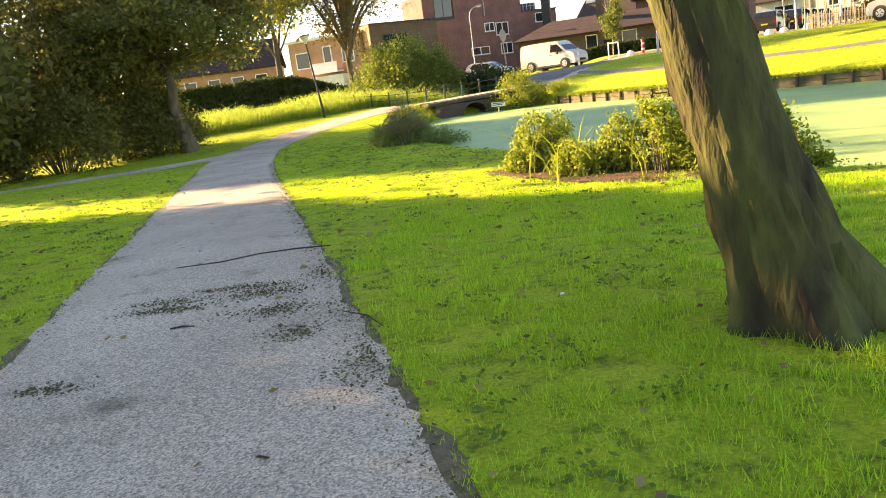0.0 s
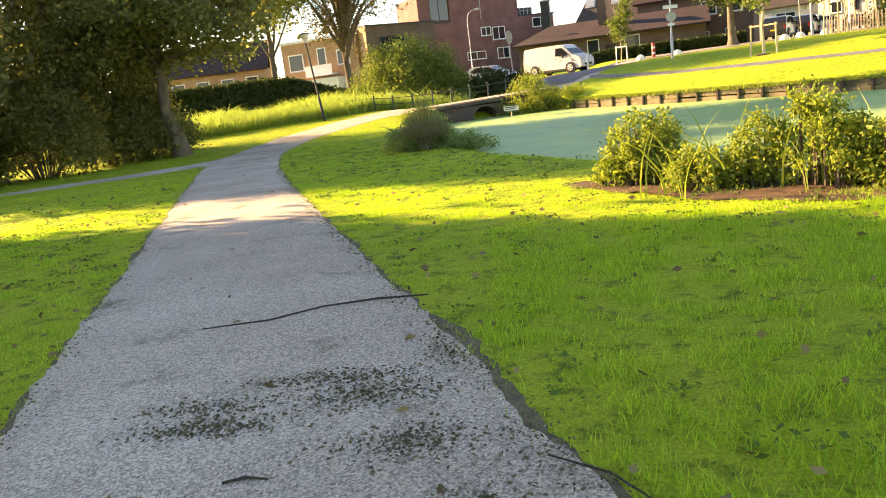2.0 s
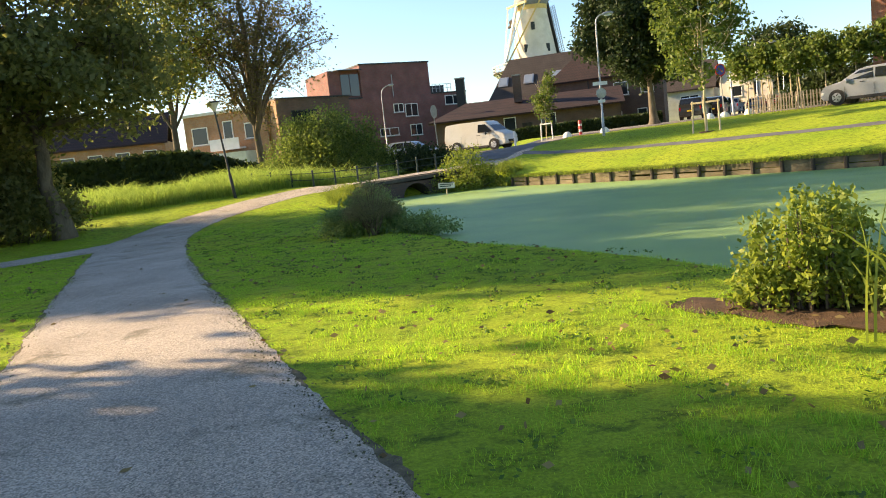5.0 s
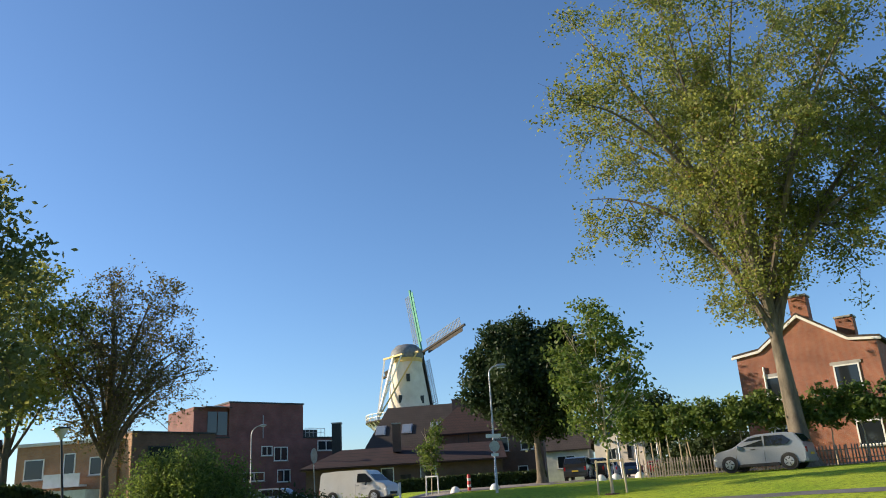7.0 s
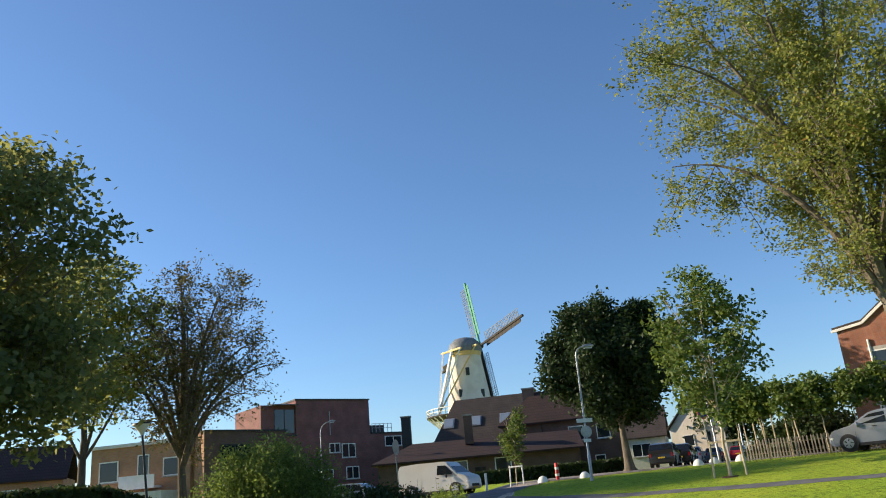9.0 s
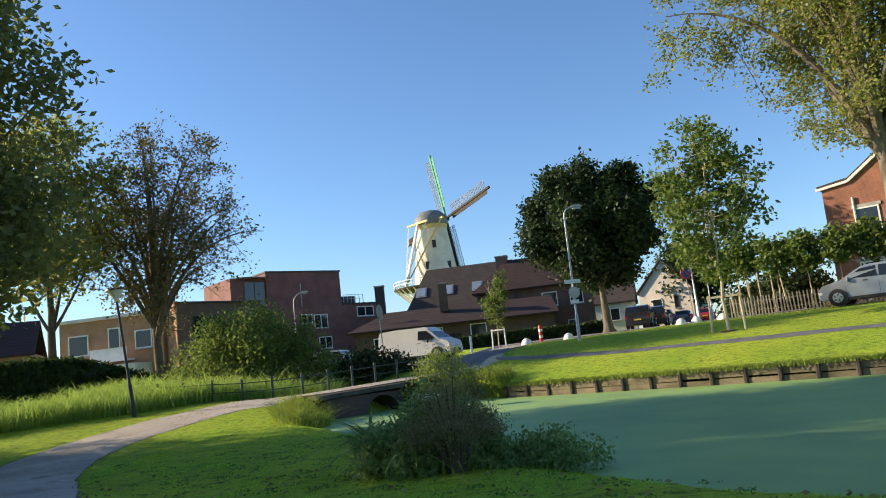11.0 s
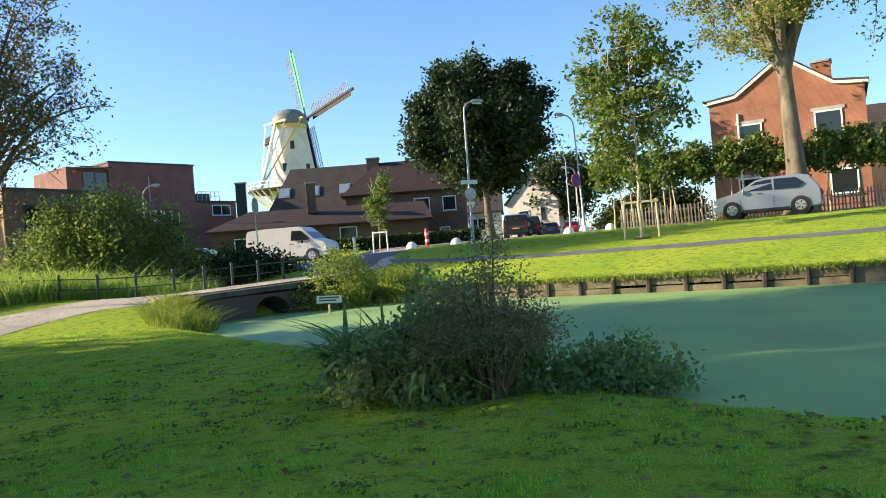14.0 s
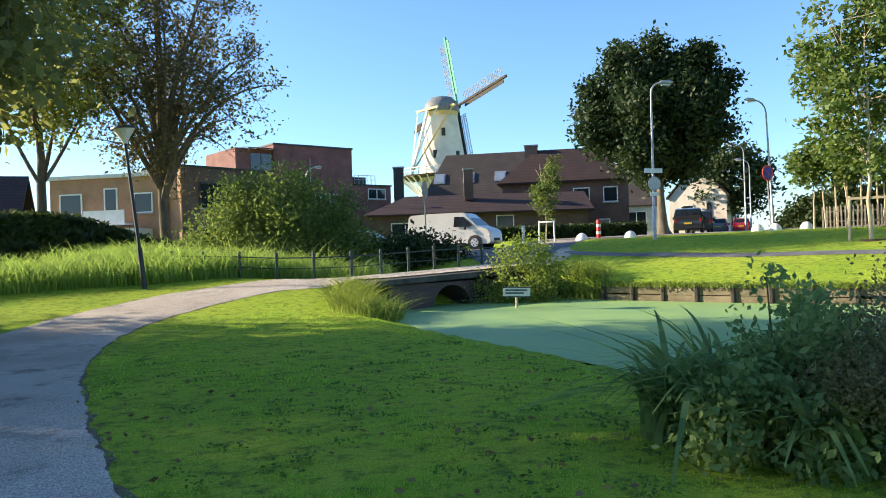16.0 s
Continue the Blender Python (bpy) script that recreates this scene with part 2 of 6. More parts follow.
BRICK_BROWN = brick_mat("brown brick", (0.15, 0.085, 0.062), (0.115, 0.066, 0.05), (0.12, 0.10, 0.085))
BRICK_ORANGE = brick_mat("orange brick", (0.42, 0.21, 0.10), (0.34, 0.17, 0.085), (0.33, 0.27, 0.2))
BRICK_OLD = brick_mat("bridge brick", (0.10, 0.06, 0.05), (0.07, 0.05, 0.045), (0.07, 0.065, 0.055))
TILE_RED = brick_mat("red roof tiles", (0.048, 0.021, 0.018), (0.036, 0.017, 0.015), (0.018, 0.010, 0.009), 0.26, 0.30)
TILE_DARK = brick_mat("dark roof tiles", (0.060, 0.045, 0.038), (0.052, 0.040, 0.034), (0.036, 0.028, 0.024), 0.30, 0.28)
WHITE = mat("white paint", (0.72, 0.71, 0.67), (0.82, 0.81, 0.78), scale=2, fine=30, bump=0.05, rough=0.5)
PLASTER = mat("white plaster", (0.60, 0.53, 0.44), (0.74, 0.67, 0.57), scale=0.5, fine=12, bump=0.1, rough=0.75)
CREAM = mat("ochre paint", (0.60, 0.42, 0.16), (0.66, 0.48, 0.2), scale=1, fine=20, bump=0.05, rough=0.6)
GREY_CAP = mat("grey cap boarding", (0.13, 0.14, 0.15), (0.20, 0.21, 0.22), scale=2, fine=8, bump=0.2, rough=0.6)
GREEN_SAIL = mat("green sail boards", (0.10, 0.30, 0.22), (0.15, 0.38, 0.28), scale=2, fine=20, bump=0.1)
LATTICE = mat("grey sail laths", (0.2, 0.19, 0.17), (0.32, 0.3, 0.27), scale=2, fine=20, bump=0.1)
DARK_WOOD = mat("dark wood", (0.03, 0.025, 0.02), (0.06, 0.05, 0.04), scale=4, fine=40, bump=0.4, stretch=(1, 1, 0.3))
WOOD = mat("weathered boards", (0.10, 0.085, 0.05), (0.21, 0.175, 0.11), scale=3, fine=30, bump=0.5, stretch=(0.4, 0.4, 1))
STAKE = mat("pale stakes", (0.42, 0.34, 0.22), (0.55, 0.46, 0.32), scale=5, fine=40, bump=0.4, stretch=(1, 1, 0.2))
METAL_DARK = mat("dark painted steel", (0.02, 0.024, 0.024), (0.035, 0.04, 0.04), scale=8, fine=80, bump=0.05, rough=0.4)
METAL_GREY = mat("galvanised steel", (0.32, 0.33, 0.34), (0.42, 0.43, 0.44), scale=6, fine=60, bump=0.05, rough=0.45, metal=0.6)
RAIL_GREEN = mat("dark green rail paint", (0.03, 0.05, 0.045), (0.05, 0.075, 0.065), scale=8, fine=80, bump=0.08, rough=0.5)
# bridge deck concrete, the shade on its side darkened into the colour
DARK_CONCRETE = mat("shade-darkened concrete", (0.04, 0.038, 0.032), (0.09, 0.085, 0.07), scale=3, fine=40, bump=0.3)
FENCE_WOOD = mat("grey fence wood", (0.13, 0.115, 0.095), (0.24, 0.21, 0.18), scale=3, fine=30, bump=0.4)
CONCRETE = mat("concrete", (0.30, 0.29, 0.27), (0.42, 0.40, 0.37), scale=3, fine=40, bump=0.3)
RED = mat("red paint", (0.50, 0.035, 0.03), (0.58, 0.05, 0.04), scale=4, fine=50, bump=0.03, rough=0.45)
BLUE = mat("blue sign face", (0.03, 0.06, 0.35), (0.04, 0.08, 0.42), scale=4, fine=50, bump=0.02, rough=0.4)
RUBBER = mat("rubber", (0.012, 0.012, 0.012), (0.025, 0.025, 0.025), scale=8, fine=80, bump=0.1, rough=0.8)
RIM = mat("alloy", (0.42, 0.43, 0.45), (0.52, 0.53, 0.55), scale=8, fine=80, bump=0.0, rough=0.35, metal=0.7)
PLASTIC = mat("black plastic", (0.015, 0.015, 0.016), (0.03, 0.03, 0.032), scale=8, fine=120, bump=0.05, rough=0.6)
GLASS, CAR_GLASS = glass_mat("window glass"), glass_mat("car glass", (0.012, 0.015, 0.018))
LENS = glass_mat("lamp lens", (0.75, 0.75, 0.72), 0.15)
TAIL = glass_mat("tail lens", (0.35, 0.01, 0.01), 0.2)
YELLOW = mat("yellow plate", (0.65, 0.45, 0.04), (0.7, 0.5, 0.05), scale=4, fine=40, bump=0, rough=0.5)
AWNING = mat("off-white panel", (0.55, 0.54, 0.5), (0.66, 0.65, 0.6), scale=2, fine=30, bump=0.05)


# ---- mesh helpers ----
class Shape:
    """Gathers vertices and faces of one mesh."""

    def __init__(self):
        self.v, self.f = [], []

    def add(self, verts, faces):
        k = len(self.v)
        self.v.extend(tuple(p) for p in verts)
        self.f.extend(tuple(i + k for i in q) for q in faces)
        return self

    def box(self, x0, y0, z0, x1, y1, z1):
        return self.add([(x, y, z) for z in (z0, z1) for x, y in ((x0, y0), (x1, y0), (x1, y1), (x0, y1))],
                        [(3, 2, 1, 0), (4, 5, 6, 7), (0, 1, 5, 4), (1, 2, 6, 5), (2, 3, 7, 6), (3, 0, 4, 7)])

    def tube(self, pts, radii, n=8, cap=True):
        pts = [Vector(p) for p in pts]
        if not hasattr(radii, "__len__"):
            radii = [radii] * len(pts)
        vs, fs = [], []
        for i, p in enumerate(pts):
            d = (pts[min(i + 1, len(pts) - 1)] - pts[max(i - 1, 0)]).normalized()
            a = d.orthogonal() if i == 0 else (last - d * last.dot(d))
            a = a.normalized() if a.length > 1e-6 else d.orthogonal().normalized()
            last = a
            b = d.cross(a)
            for k in range(n):
                w = 2 * math.pi * k / n
                vs.append(p + (a * math.cos(w) + b * math.sin(w)) * radii[i])
        for i in range(len(pts) - 1):
            for k in range(n):
                fs.append((i * n + k, i * n + (k + 1) % n, (i + 1) * n + (k + 1) % n, (i + 1) * n + k))
        if cap:
            fs.append(tuple(reversed(range(n))))
            fs.append(tuple(range((len(pts) - 1) * n, len(pts) * n)))
        return self.add(vs, fs)

    def bar(self, a, b, w, h=None):
        """A square bar from a to b."""
        a, b = Vector(a), Vector(b)
        d = (b - a).normalized()
        s = d.cross(Vector((0, 0, 1)))
        s = s.normalized() if s.length > 1e-4 else Vector((1, 0, 0))
        u = s.cross(d)
        h = h or w
        vs = [p + s * (i * w / 2) + u * (j * h / 2) for p in (a, b) for i, j in ((-1, -1), (1, -1), (1, 1), (-1, 1))]
        return self.add(vs, [(3, 2, 1, 0), (4, 5, 6, 7), (0, 1, 5, 4), (1, 2, 6, 5), (2, 3, 7, 6), (3, 0, 4, 7)])

    def prism(self, outline, axis, lo, hi):
        """An outline of pairs, drawn out along an axis from lo to hi."""
        n = len(outline)

        def at(p, w):
            return {"x": (w, p[0], p[1]), "y": (p[0], w, p[1]), "z": (p[0], p[1], w)}[axis]
        vs = [at(p, lo) for p in outline] + [at(p, hi) for p in outline]
        return self.add(vs, [tuple(reversed(range(n))), tuple(range(n, 2 * n))] + [(i, (i + 1) % n, n + (i + 1) % n, n + i) for i in range(n)])

    def dome(self, c, rx, ry, rz, n=14, rings=6, low=0.0):
        vs, fs = [], []
        for j in range(rings + 1):
            a = low + (math.pi / 2 - low) * j / rings
            for k in range(n):
                w = 2 * math.pi * k / n
                vs.append((c[0] + rx * math.cos(a) * math.cos(w), c[1] + ry * math.cos(a) * math.sin(w), c[2] + rz * math.sin(a)))
        for j in range(rings):
            for k in range(n):
                fs.append((j * n + k, j * n + (k + 1) % n, (j + 1) * n + (k + 1) % n, (j + 1) * n + k))
        fs.append(tuple(reversed(range(n))))
        return self.add(vs, fs)

    def mesh(self, name, material, smooth=False, bevel=0.0):
        me = bpy.data.meshes.new(name)
        me.from_pydata(self.v, [], self.f)
        if bevel:
            bm = bmesh.new()
            bm.from_mesh(me)
            bmesh.ops.recalc_face_normals(bm, faces=bm.faces)
            edges = [e for e in bm.edges if len(e.link_faces) == 2 and e.calc_face_angle(0) > 0.5]
            bmesh.ops.bevel(bm, geom=edges, offset=bevel, segments=2, affect='EDGES')
            bm.to_mesh(me)
            bm.free()
        me.materials.append(material)
        if smooth:
            me.polygons.foreach_set("use_smooth", [True] * len(me.polygons))
            me.set_sharp_from_angle(angle=radians(40))
        return me


def part(name, shape, material, parent=None, label="", smooth=False, bevel=0.0, at=None):
    me = shape if isinstance(shape, bpy.types.Mesh) else shape.mesh(name, material, smooth, bevel)
    ob = new(name, me)
    if parent is not None:
        ob.parent = parent
    if at is not None:
        ob.matrix_basis = at
    return tagged(ob, label)


def thing(name, m, label, category, group="", kind=""):
    e = new(name)
    e.empty_display_size = 0.2
    e.matrix_basis = m
    return tagged(e, label, category, group, kind)


def cloud(name, verts, per, material):
    """A mesh of loose faces of per corners each, from an array of corners."""
    me = bpy.data.meshes.new(name)
    n = len(verts) // per
    me.vertices.add(n * per)
    me.vertices.foreach_set("co", np.asarray(verts, dtype=np.float32).ravel())
    me.loops.add(n * per)
    me.loops.foreach_set("vertex_index", np.arange(n * per, dtype=np.int32))
    me.polygons.add(n)
    me.polygons.foreach_set("loop_start", np.arange(0, n * per, per, dtype=np.int32))
    me.update(calc_edges=True)
    me.materials.append(material)
    return me


def leaves(centres, size, rng, flat=0.0, long=1.6):
    """Pointed leaves at the centres: four corners each."""
    n = len(centres)
    d = rng.normal(size=(n, 3))
    d[:, 2] *= 1 - flat
    d /= np.linalg.norm(d, axis=1)[:, None] + 1e-9
    o = rng.normal(size=(n, 3))
    s = np.cross(d, o)
    s /= np.linalg.norm(s, axis=1)[:, None] + 1e-9
    L = size * rng.uniform(0.6, 1.25, n)[:, None]
    tip, side = d * L * long / 2, s * L / 2
    out = np.stack([centres - tip, centres + side * 0.9 + tip * 0.1, centres + tip, centres - side * 0.9 + tip * 0.1], axis=1)
    return out.reshape(-1, 3)


def blades(roots, height, width, rng, lean=0.4, joints=1, droop=None):
    """Grass blades rising from the roots: narrow pointed triangles, or with joints=3 arching blades of several pieces."""
    n = len(roots)
    a = rng.uniform(0, 2 * np.pi, n)
    side = np.stack([np.cos(a), np.sin(a), np.zeros(n)], 1)
    b = rng.uniform(0, 2 * np.pi, n)
    bend = np.stack([np.cos(b), np.sin(b), np.zeros(n)], 1) * rng.uniform(0.1, 1, n)[:, None] * lean
    h = (height * rng.uniform(0.5, 1.15, n))[:, None]
    w = (width * rng.uniform(0.7, 1.2, n))[:, None]
    up = np.array([[0, 0, 1.0]])
    if joints == 1:
        return np.stack([roots - side * w / 2, roots + side * w / 2, roots + up * h + bend * h], 1).reshape(-1, 3), 3
    sag = 0.35 * lean if droop is None else droop * rng.uniform(0.5, 1.1, n)[:, None]
    quads = []
    for j in range(joints):
        t0, t1 = j / joints, (j + 1) / joints
        p0 = roots + up * h * (t0 - sag * t0 ** 2) + bend * h * t0 ** 2 * 1.6
        p1 = roots + up * h * (t1 - sag * t1 ** 2) + bend * h * t1 ** 2 * 1.6
        w0, w1 = w * (1 - t0 ** 2 * 0.85), w * (1 - t1 ** 2 * 0.85)
        quads.append(np.stack([p0 - side * w0 / 2, p0 + side * w0 / 2, p1 + side * w1 / 2, p1 - side * w1 / 2], 1))
    return np.stack(quads, 1).reshape(-1, 3), 4


# ---- ground ----
POND = [(-3.0, 41.6), (-3.9, 37.6), (-3.5, 34.5), (-2.7, 30.8), (-2.0, 27), (-1.25, 22.9), (-0.5, 20.4), (0.5, 18.6), (1.7, 15.6), (2.6, 12.6), (3.6, 10.6),
        (5.2, 9.2), (9, 7.5), (16, 8), (20.5, 14), (18.5, 22), (14.2, 27.4), (10.5, 30.9), (7.6, 34.2), (4.6, 38.3), (2.9, 41.0), (1.6, 44.0)]
WATER = -0.53
CENTRE = [(2.0, -6), (-0.05, 0), (-1.75, 4.9), (-3.75, 10.5), (-5.9, 16.6), (-7.75, 22), (-9.5, 27.5), (-10.5, 32), (-10.6, 36.2), (-9.3, 39.7), (-7.1, 41.7), (-4.6, 42.1),
          (-1.7, 43.4), (1, 45.0), (3.4, 48), (4.8, 53)]


def smooth01(a, b, x):
    t = np.clip((x - a) / (b - a), 0, 1)
    return t * t * (3 - 2 * t)


def along(points, n):
    """A smooth curve through the points, in n even steps a span."""
    out = []
    P = [np.array(p, float) for p in points]
    P = [2 * P[0] - P[1]] + P + [2 * P[-1] - P[-2]]
    for i in range(1, len(P) - 2):
        for k in range(n):
            t = k / n
            out.append(0.5 * (2 * P[i] + (P[i + 1] - P[i - 1]) * t + (2 * P[i - 1] - 5 * P[i] + 4 * P[i + 1] - P[i + 2]) * t * t + (3 * P[i] - P[i - 1] - 3 * P[i + 1] + P[i + 2]) * t ** 3))
    out.append(P[-2])
    return np.array(out)


def pond_distance(x, y):
    """Metres to the pond's shore; negative on the water. Second: metres to the far, boarded bank."""
    x, y = np.asarray(x, float), np.asarray(y, float)
    best, far, inside = np.full(x.shape, 1e9), np.full(x.shape, 1e9), np.zeros(x.shape, bool)
    for i, (ax, ay) in enumerate(POND):
        bx, by = POND[(i + 1) % len(POND)]
        dx, dy = bx - ax, by - ay
        t = np.clip(((x - ax) * dx + (y - ay) * dy) / (dx * dx + dy * dy), 0, 1)
        d = np.hypot(x - ax - t * dx, y - ay - t * dy)
        best = np.minimum(best, d)
        if 14 <= i <= 20:
            far = np.minimum(far, d)
        inside ^= ((ay > y) != (by > y)) & (x < dx * (y - ay) / (by - ay + 1e-12) + ax)
    return np.where(inside, -best, best), far


def land(x, y):
    """The ground's height without the pond."""
    x, y = np.asarray(x, float), np.asarray(y, float)
    near = -0.02 * np.clip(y - 5, 0, 22) + 1.75 * smooth01(33, 56, y)
    s = (x - 7.6) * 0.78 + (y - 34.2) * 0.62
    sp = np.clip(s, 0, 60)
    far = -0.17 + 1.72 * (1 - np.exp(-sp / 7.6)) + 0.006 * sp
    w = smooth01(-6, -1, s)
    far = far - 0.35 * smooth01(53.5, 58, y) * (1 - smooth01(6.5, 9.5, x)) * smooth01(-8, -4, x)
    near = near + 0.17 * np.exp(-((x + 5.6) ** 2 + (y - 42.0) ** 2) / 5.0)
    return near * (1 - w) + far * w + 0.015 * np.sin(x * 1.3 + 0.7 * y) * np.sin(y * 1.1 - 0.4 * x)


def height(x, y):
    d, far = pond_distance(x, y)
    z = land(x, y)
    bank = far < 0.6
    zn = np.where(d < 0, -1.1, z + (WATER + 0.03 - z) * (1 - smooth01(0.0, 0.9, d)) * (z > WATER))
    zn = np.where((d >= -0.5) & (d < 0), WATER - 0.02 + 1.1 * d, zn)
    zf = np.where(d < 0.3, -1.1, z)
    return np.where(bank, zf, zn)


def H(x, y):
    return float(height(np.array([x]), np.array([y]))[0])


def axis_steps(lo, a, b, hi, fine):
    mid = np.arange(a, b, fine)
    left, right = a - np.geomspace(fine, a - lo, 34)[::-1], b + np.geomspace(fine, hi - b, 34) - fine
    return np.concatenate([left, mid, right])


gx, gy = axis_steps(-700, -24, 24, 700, 0.22), axis_steps(-300, -6, 60, 900, 0.22)
GX, GY = np.meshgrid(gx, gy)
GZ = height(GX.ravel(), GY.ravel())
ground_mesh = bpy.data.meshes.new("ground")
nx, ny = len(gx), len(gy)
idx = np.arange(nx * ny).reshape(ny, nx)
quads = np.stack([idx[:-1, :-1], idx[:-1, 1:], idx[1:, 1:], idx[1:, :-1]], -1).reshape(-1, 4)
ground_mesh.vertices.add(nx * ny)
ground_mesh.vertices.foreach_set("co", np.stack([GX.ravel(), GY.ravel(), GZ], 1).astype(np.float32).ravel())
ground_mesh.loops.add(len(quads) * 4)
ground_mesh.loops.foreach_set("vertex_index", quads.astype(np.int32).ravel())
ground_mesh.polygons.add(len(quads))
ground_mesh.polygons.foreach_set("loop_start", np.arange(0, len(quads) * 4, 4, dtype=np.int32))
ground_mesh.polygons.foreach_set("use_smooth", np.ones(len(quads), bool))
ground_mesh.update(calc_edges=True)
ground_mesh.materials.append(LAWN)
tagged(new("ground", ground_mesh), "mown green lawn sloping gently to the pond", "lawn", kind="structure")


def strip(name, points, half, material, lift, label, category, n=14, cols=9, ragged=0.0, seed=1, gap=None, shore=False):
    """A path or road that lies on the land along a curve; half: half its width, one number or one for each point."""
    c = along(points, n)
    if hasattr(half, "__len__"):
        hw = np.interp(np.arange(len(c)) / n, np.arange(len(half)), half)
    else:
        hw = np.full(len(c), half)
    t = np.gradient(c, axis=0)
    t /= np.linalg.norm(t, axis=1)[:, None]
    nrm = np.stack([t[:, 1], -t[:, 0]], 1)
    rng = np.random.default_rng(seed)
    vs, fs = [], []
    for i in range(len(c)):
        for k in range(cols):
            u = 2 * k / (cols - 1) - 1
            q0 = c[i] + nrm[i] * hw[i] * u
            w = hw[i] * u + (ragged * 1.6 * noise.noise(Vector((q0[0] * 1.7, q0[1] * 1.7, seed))) + ragged * 0.25 * rng.normal() if k in (0, cols - 1) else 0)
            p = c[i] + nrm[i] * w
            z = (H(p[0], p[1]) if shore else float(land(p[0], p[1]))) + lift * (1 if abs(u) < 0.99 else 0.3)
            if gap:
                z = max(z, gap(p[0], p[1]))
            vs.append((p[0], p[1], z))
    for i in range(len(c) - 1):
        for k in range(cols - 1):
            a = i * cols + k
            fs.append((a, a + 1, a + cols + 1, a + cols))
    ob = part(name, Shape().add(vs, fs), material, smooth=True)
    return tagged(ob, label, category, kind="structure"), c, hw


def deck_height(x, y):
    """The bridge's deck, which carries the path across the creek."""
    s = (x + 3.9) * 0.86 + (y - 42.4) * 0.51
    return 0.36 + 0.03 * min(max(s, 0), 6) - 0.2 * max(0, -1.0 - s) if -2.2 < s < 6.5 else -9


strip("path_edge", CENTRE[:12], [1.24, 1.22, 1.17, 1.14, 1.13, 1.18, 1.29, 1.34, 1.34, 1.29, 1.18, 1.1], EDGE_SOIL, 0.016, "dark soil and moss along the path's edges", "soil", n=60, cols=5, ragged=0.06, seed=9)
path_ob, PC, PW = strip("path", CENTRE, [1.2, 1.18, 1.12, 1.1, 1.1, 1.15, 1.25, 1.3, 1.3, 1.25, 1.15, 1.1, 1.1, 1.15, 1.3, 1.5], GRAVEL, 0.03,
                        "grey crushed-stone footpath with mossy patches across the lawn", "path", n=60, cols=11, ragged=0.045, gap=deck_height)
side_ob, SC, SW = strip("path", [(-46, 10), (-30, 19), (-18, 25.3), (-13.5, 28), (-10.2, 31.0)], [1.0, 1.0, 1.0, 1.05, 1.5], GRAVEL, 0.022,
                        "narrow grey gravel side path joining the footpath", "path", n=24, cols=7, ragged=0.05, seed=2)
far_path, FC, FW = strip("path", [(4.5, 48.5), (6.2, 44), (8.6, 40.2), (11.5, 36.6), (15.5, 32.2), (20, 27.5), (26, 23)], 0.42, ASPHALT, 0.03,
                         "narrow tarred footpath across the far bank", "path", n=16, cols=5, ragged=0.02, seed=3)
road_ob, RC, RW = strip("road", [(-34, 63), (-18, 61), (-6, 59.8), (2, 59.5), (9, 61), (17, 66), (27, 76), (40, 92), (60, 118), (85, 150)], [2.6, 2.7, 3.2, 3.6, 3.5, 3.2, 3.0, 3.0, 3.0, 3.0], PAVING, 0.05,
                        "grey and brown brick-paved street", "road", n=16, cols=7)
strip("road", [(2.4, 47.2), (3.2, 50.0), (4.2, 53.5), (5.0, 58)], [1.3, 1.8, 2.8, 4.4], ASPHALT, 0.065, "short asphalt apron between street and bridge", "road", n=10, cols=7)
strip("pavement", [(9.4, 57.4), (14, 57.2), (19, 56.4), (23, 54), (27, 49.5), (31, 44), (36, 38)], [0.9, 0.9, 1.2, 1.7, 2.2, 2.3, 2.3], PAVING, 0.055, "brick-paved strip with parked cars and bollards", "pavement", n=12, cols=5)

strip("flower_bed", [(0.3, 12.35), (1.25, 11.0), (2.35, 9.75), (3.9, 8.4)], [0.15, 0.5, 0.52, 0.2], SOIL, 0.03, "bare reddish soil under the shore plants", "soil", n=14, cols=9, ragged=0.14, seed=6, shore=True)

# pond surface
shore = along(POND + POND[:1], 4)[:-1]
pond_mesh = bpy.data.meshes.new("water")
bmw = bmesh.new()
ring = [bmw.verts.new((p[0], p[1], WATER)) for p in shore]
for e in range(len(ring)):
    bmw.edges.new((ring[e], ring[(e + 1) % len(ring)]))
bmesh.ops.triangle_fill(bmw, use_beauty=True, edges=bmw.edges[:])
for creek in [((-3.9, 41.0), (2.4, 44.6), (-2.5, 53), (-8, 52))]:
    bmw.faces.new([bmw.verts.new((x, y, WATER - 0.01)) for x, y in creek])
bmesh.ops.recalc_face_normals(bmw, faces=bmw.faces)
for f in bmw.faces:
    if f.normal.z < 0:
        f.normal_flip()
bmw.to_mesh(pond_mesh)
bmw.free()
pond_mesh.materials.append(DUCKWEED)
tagged(new("water", pond_mesh), "still pond covered with green duckweed", "pond", kind="structure")


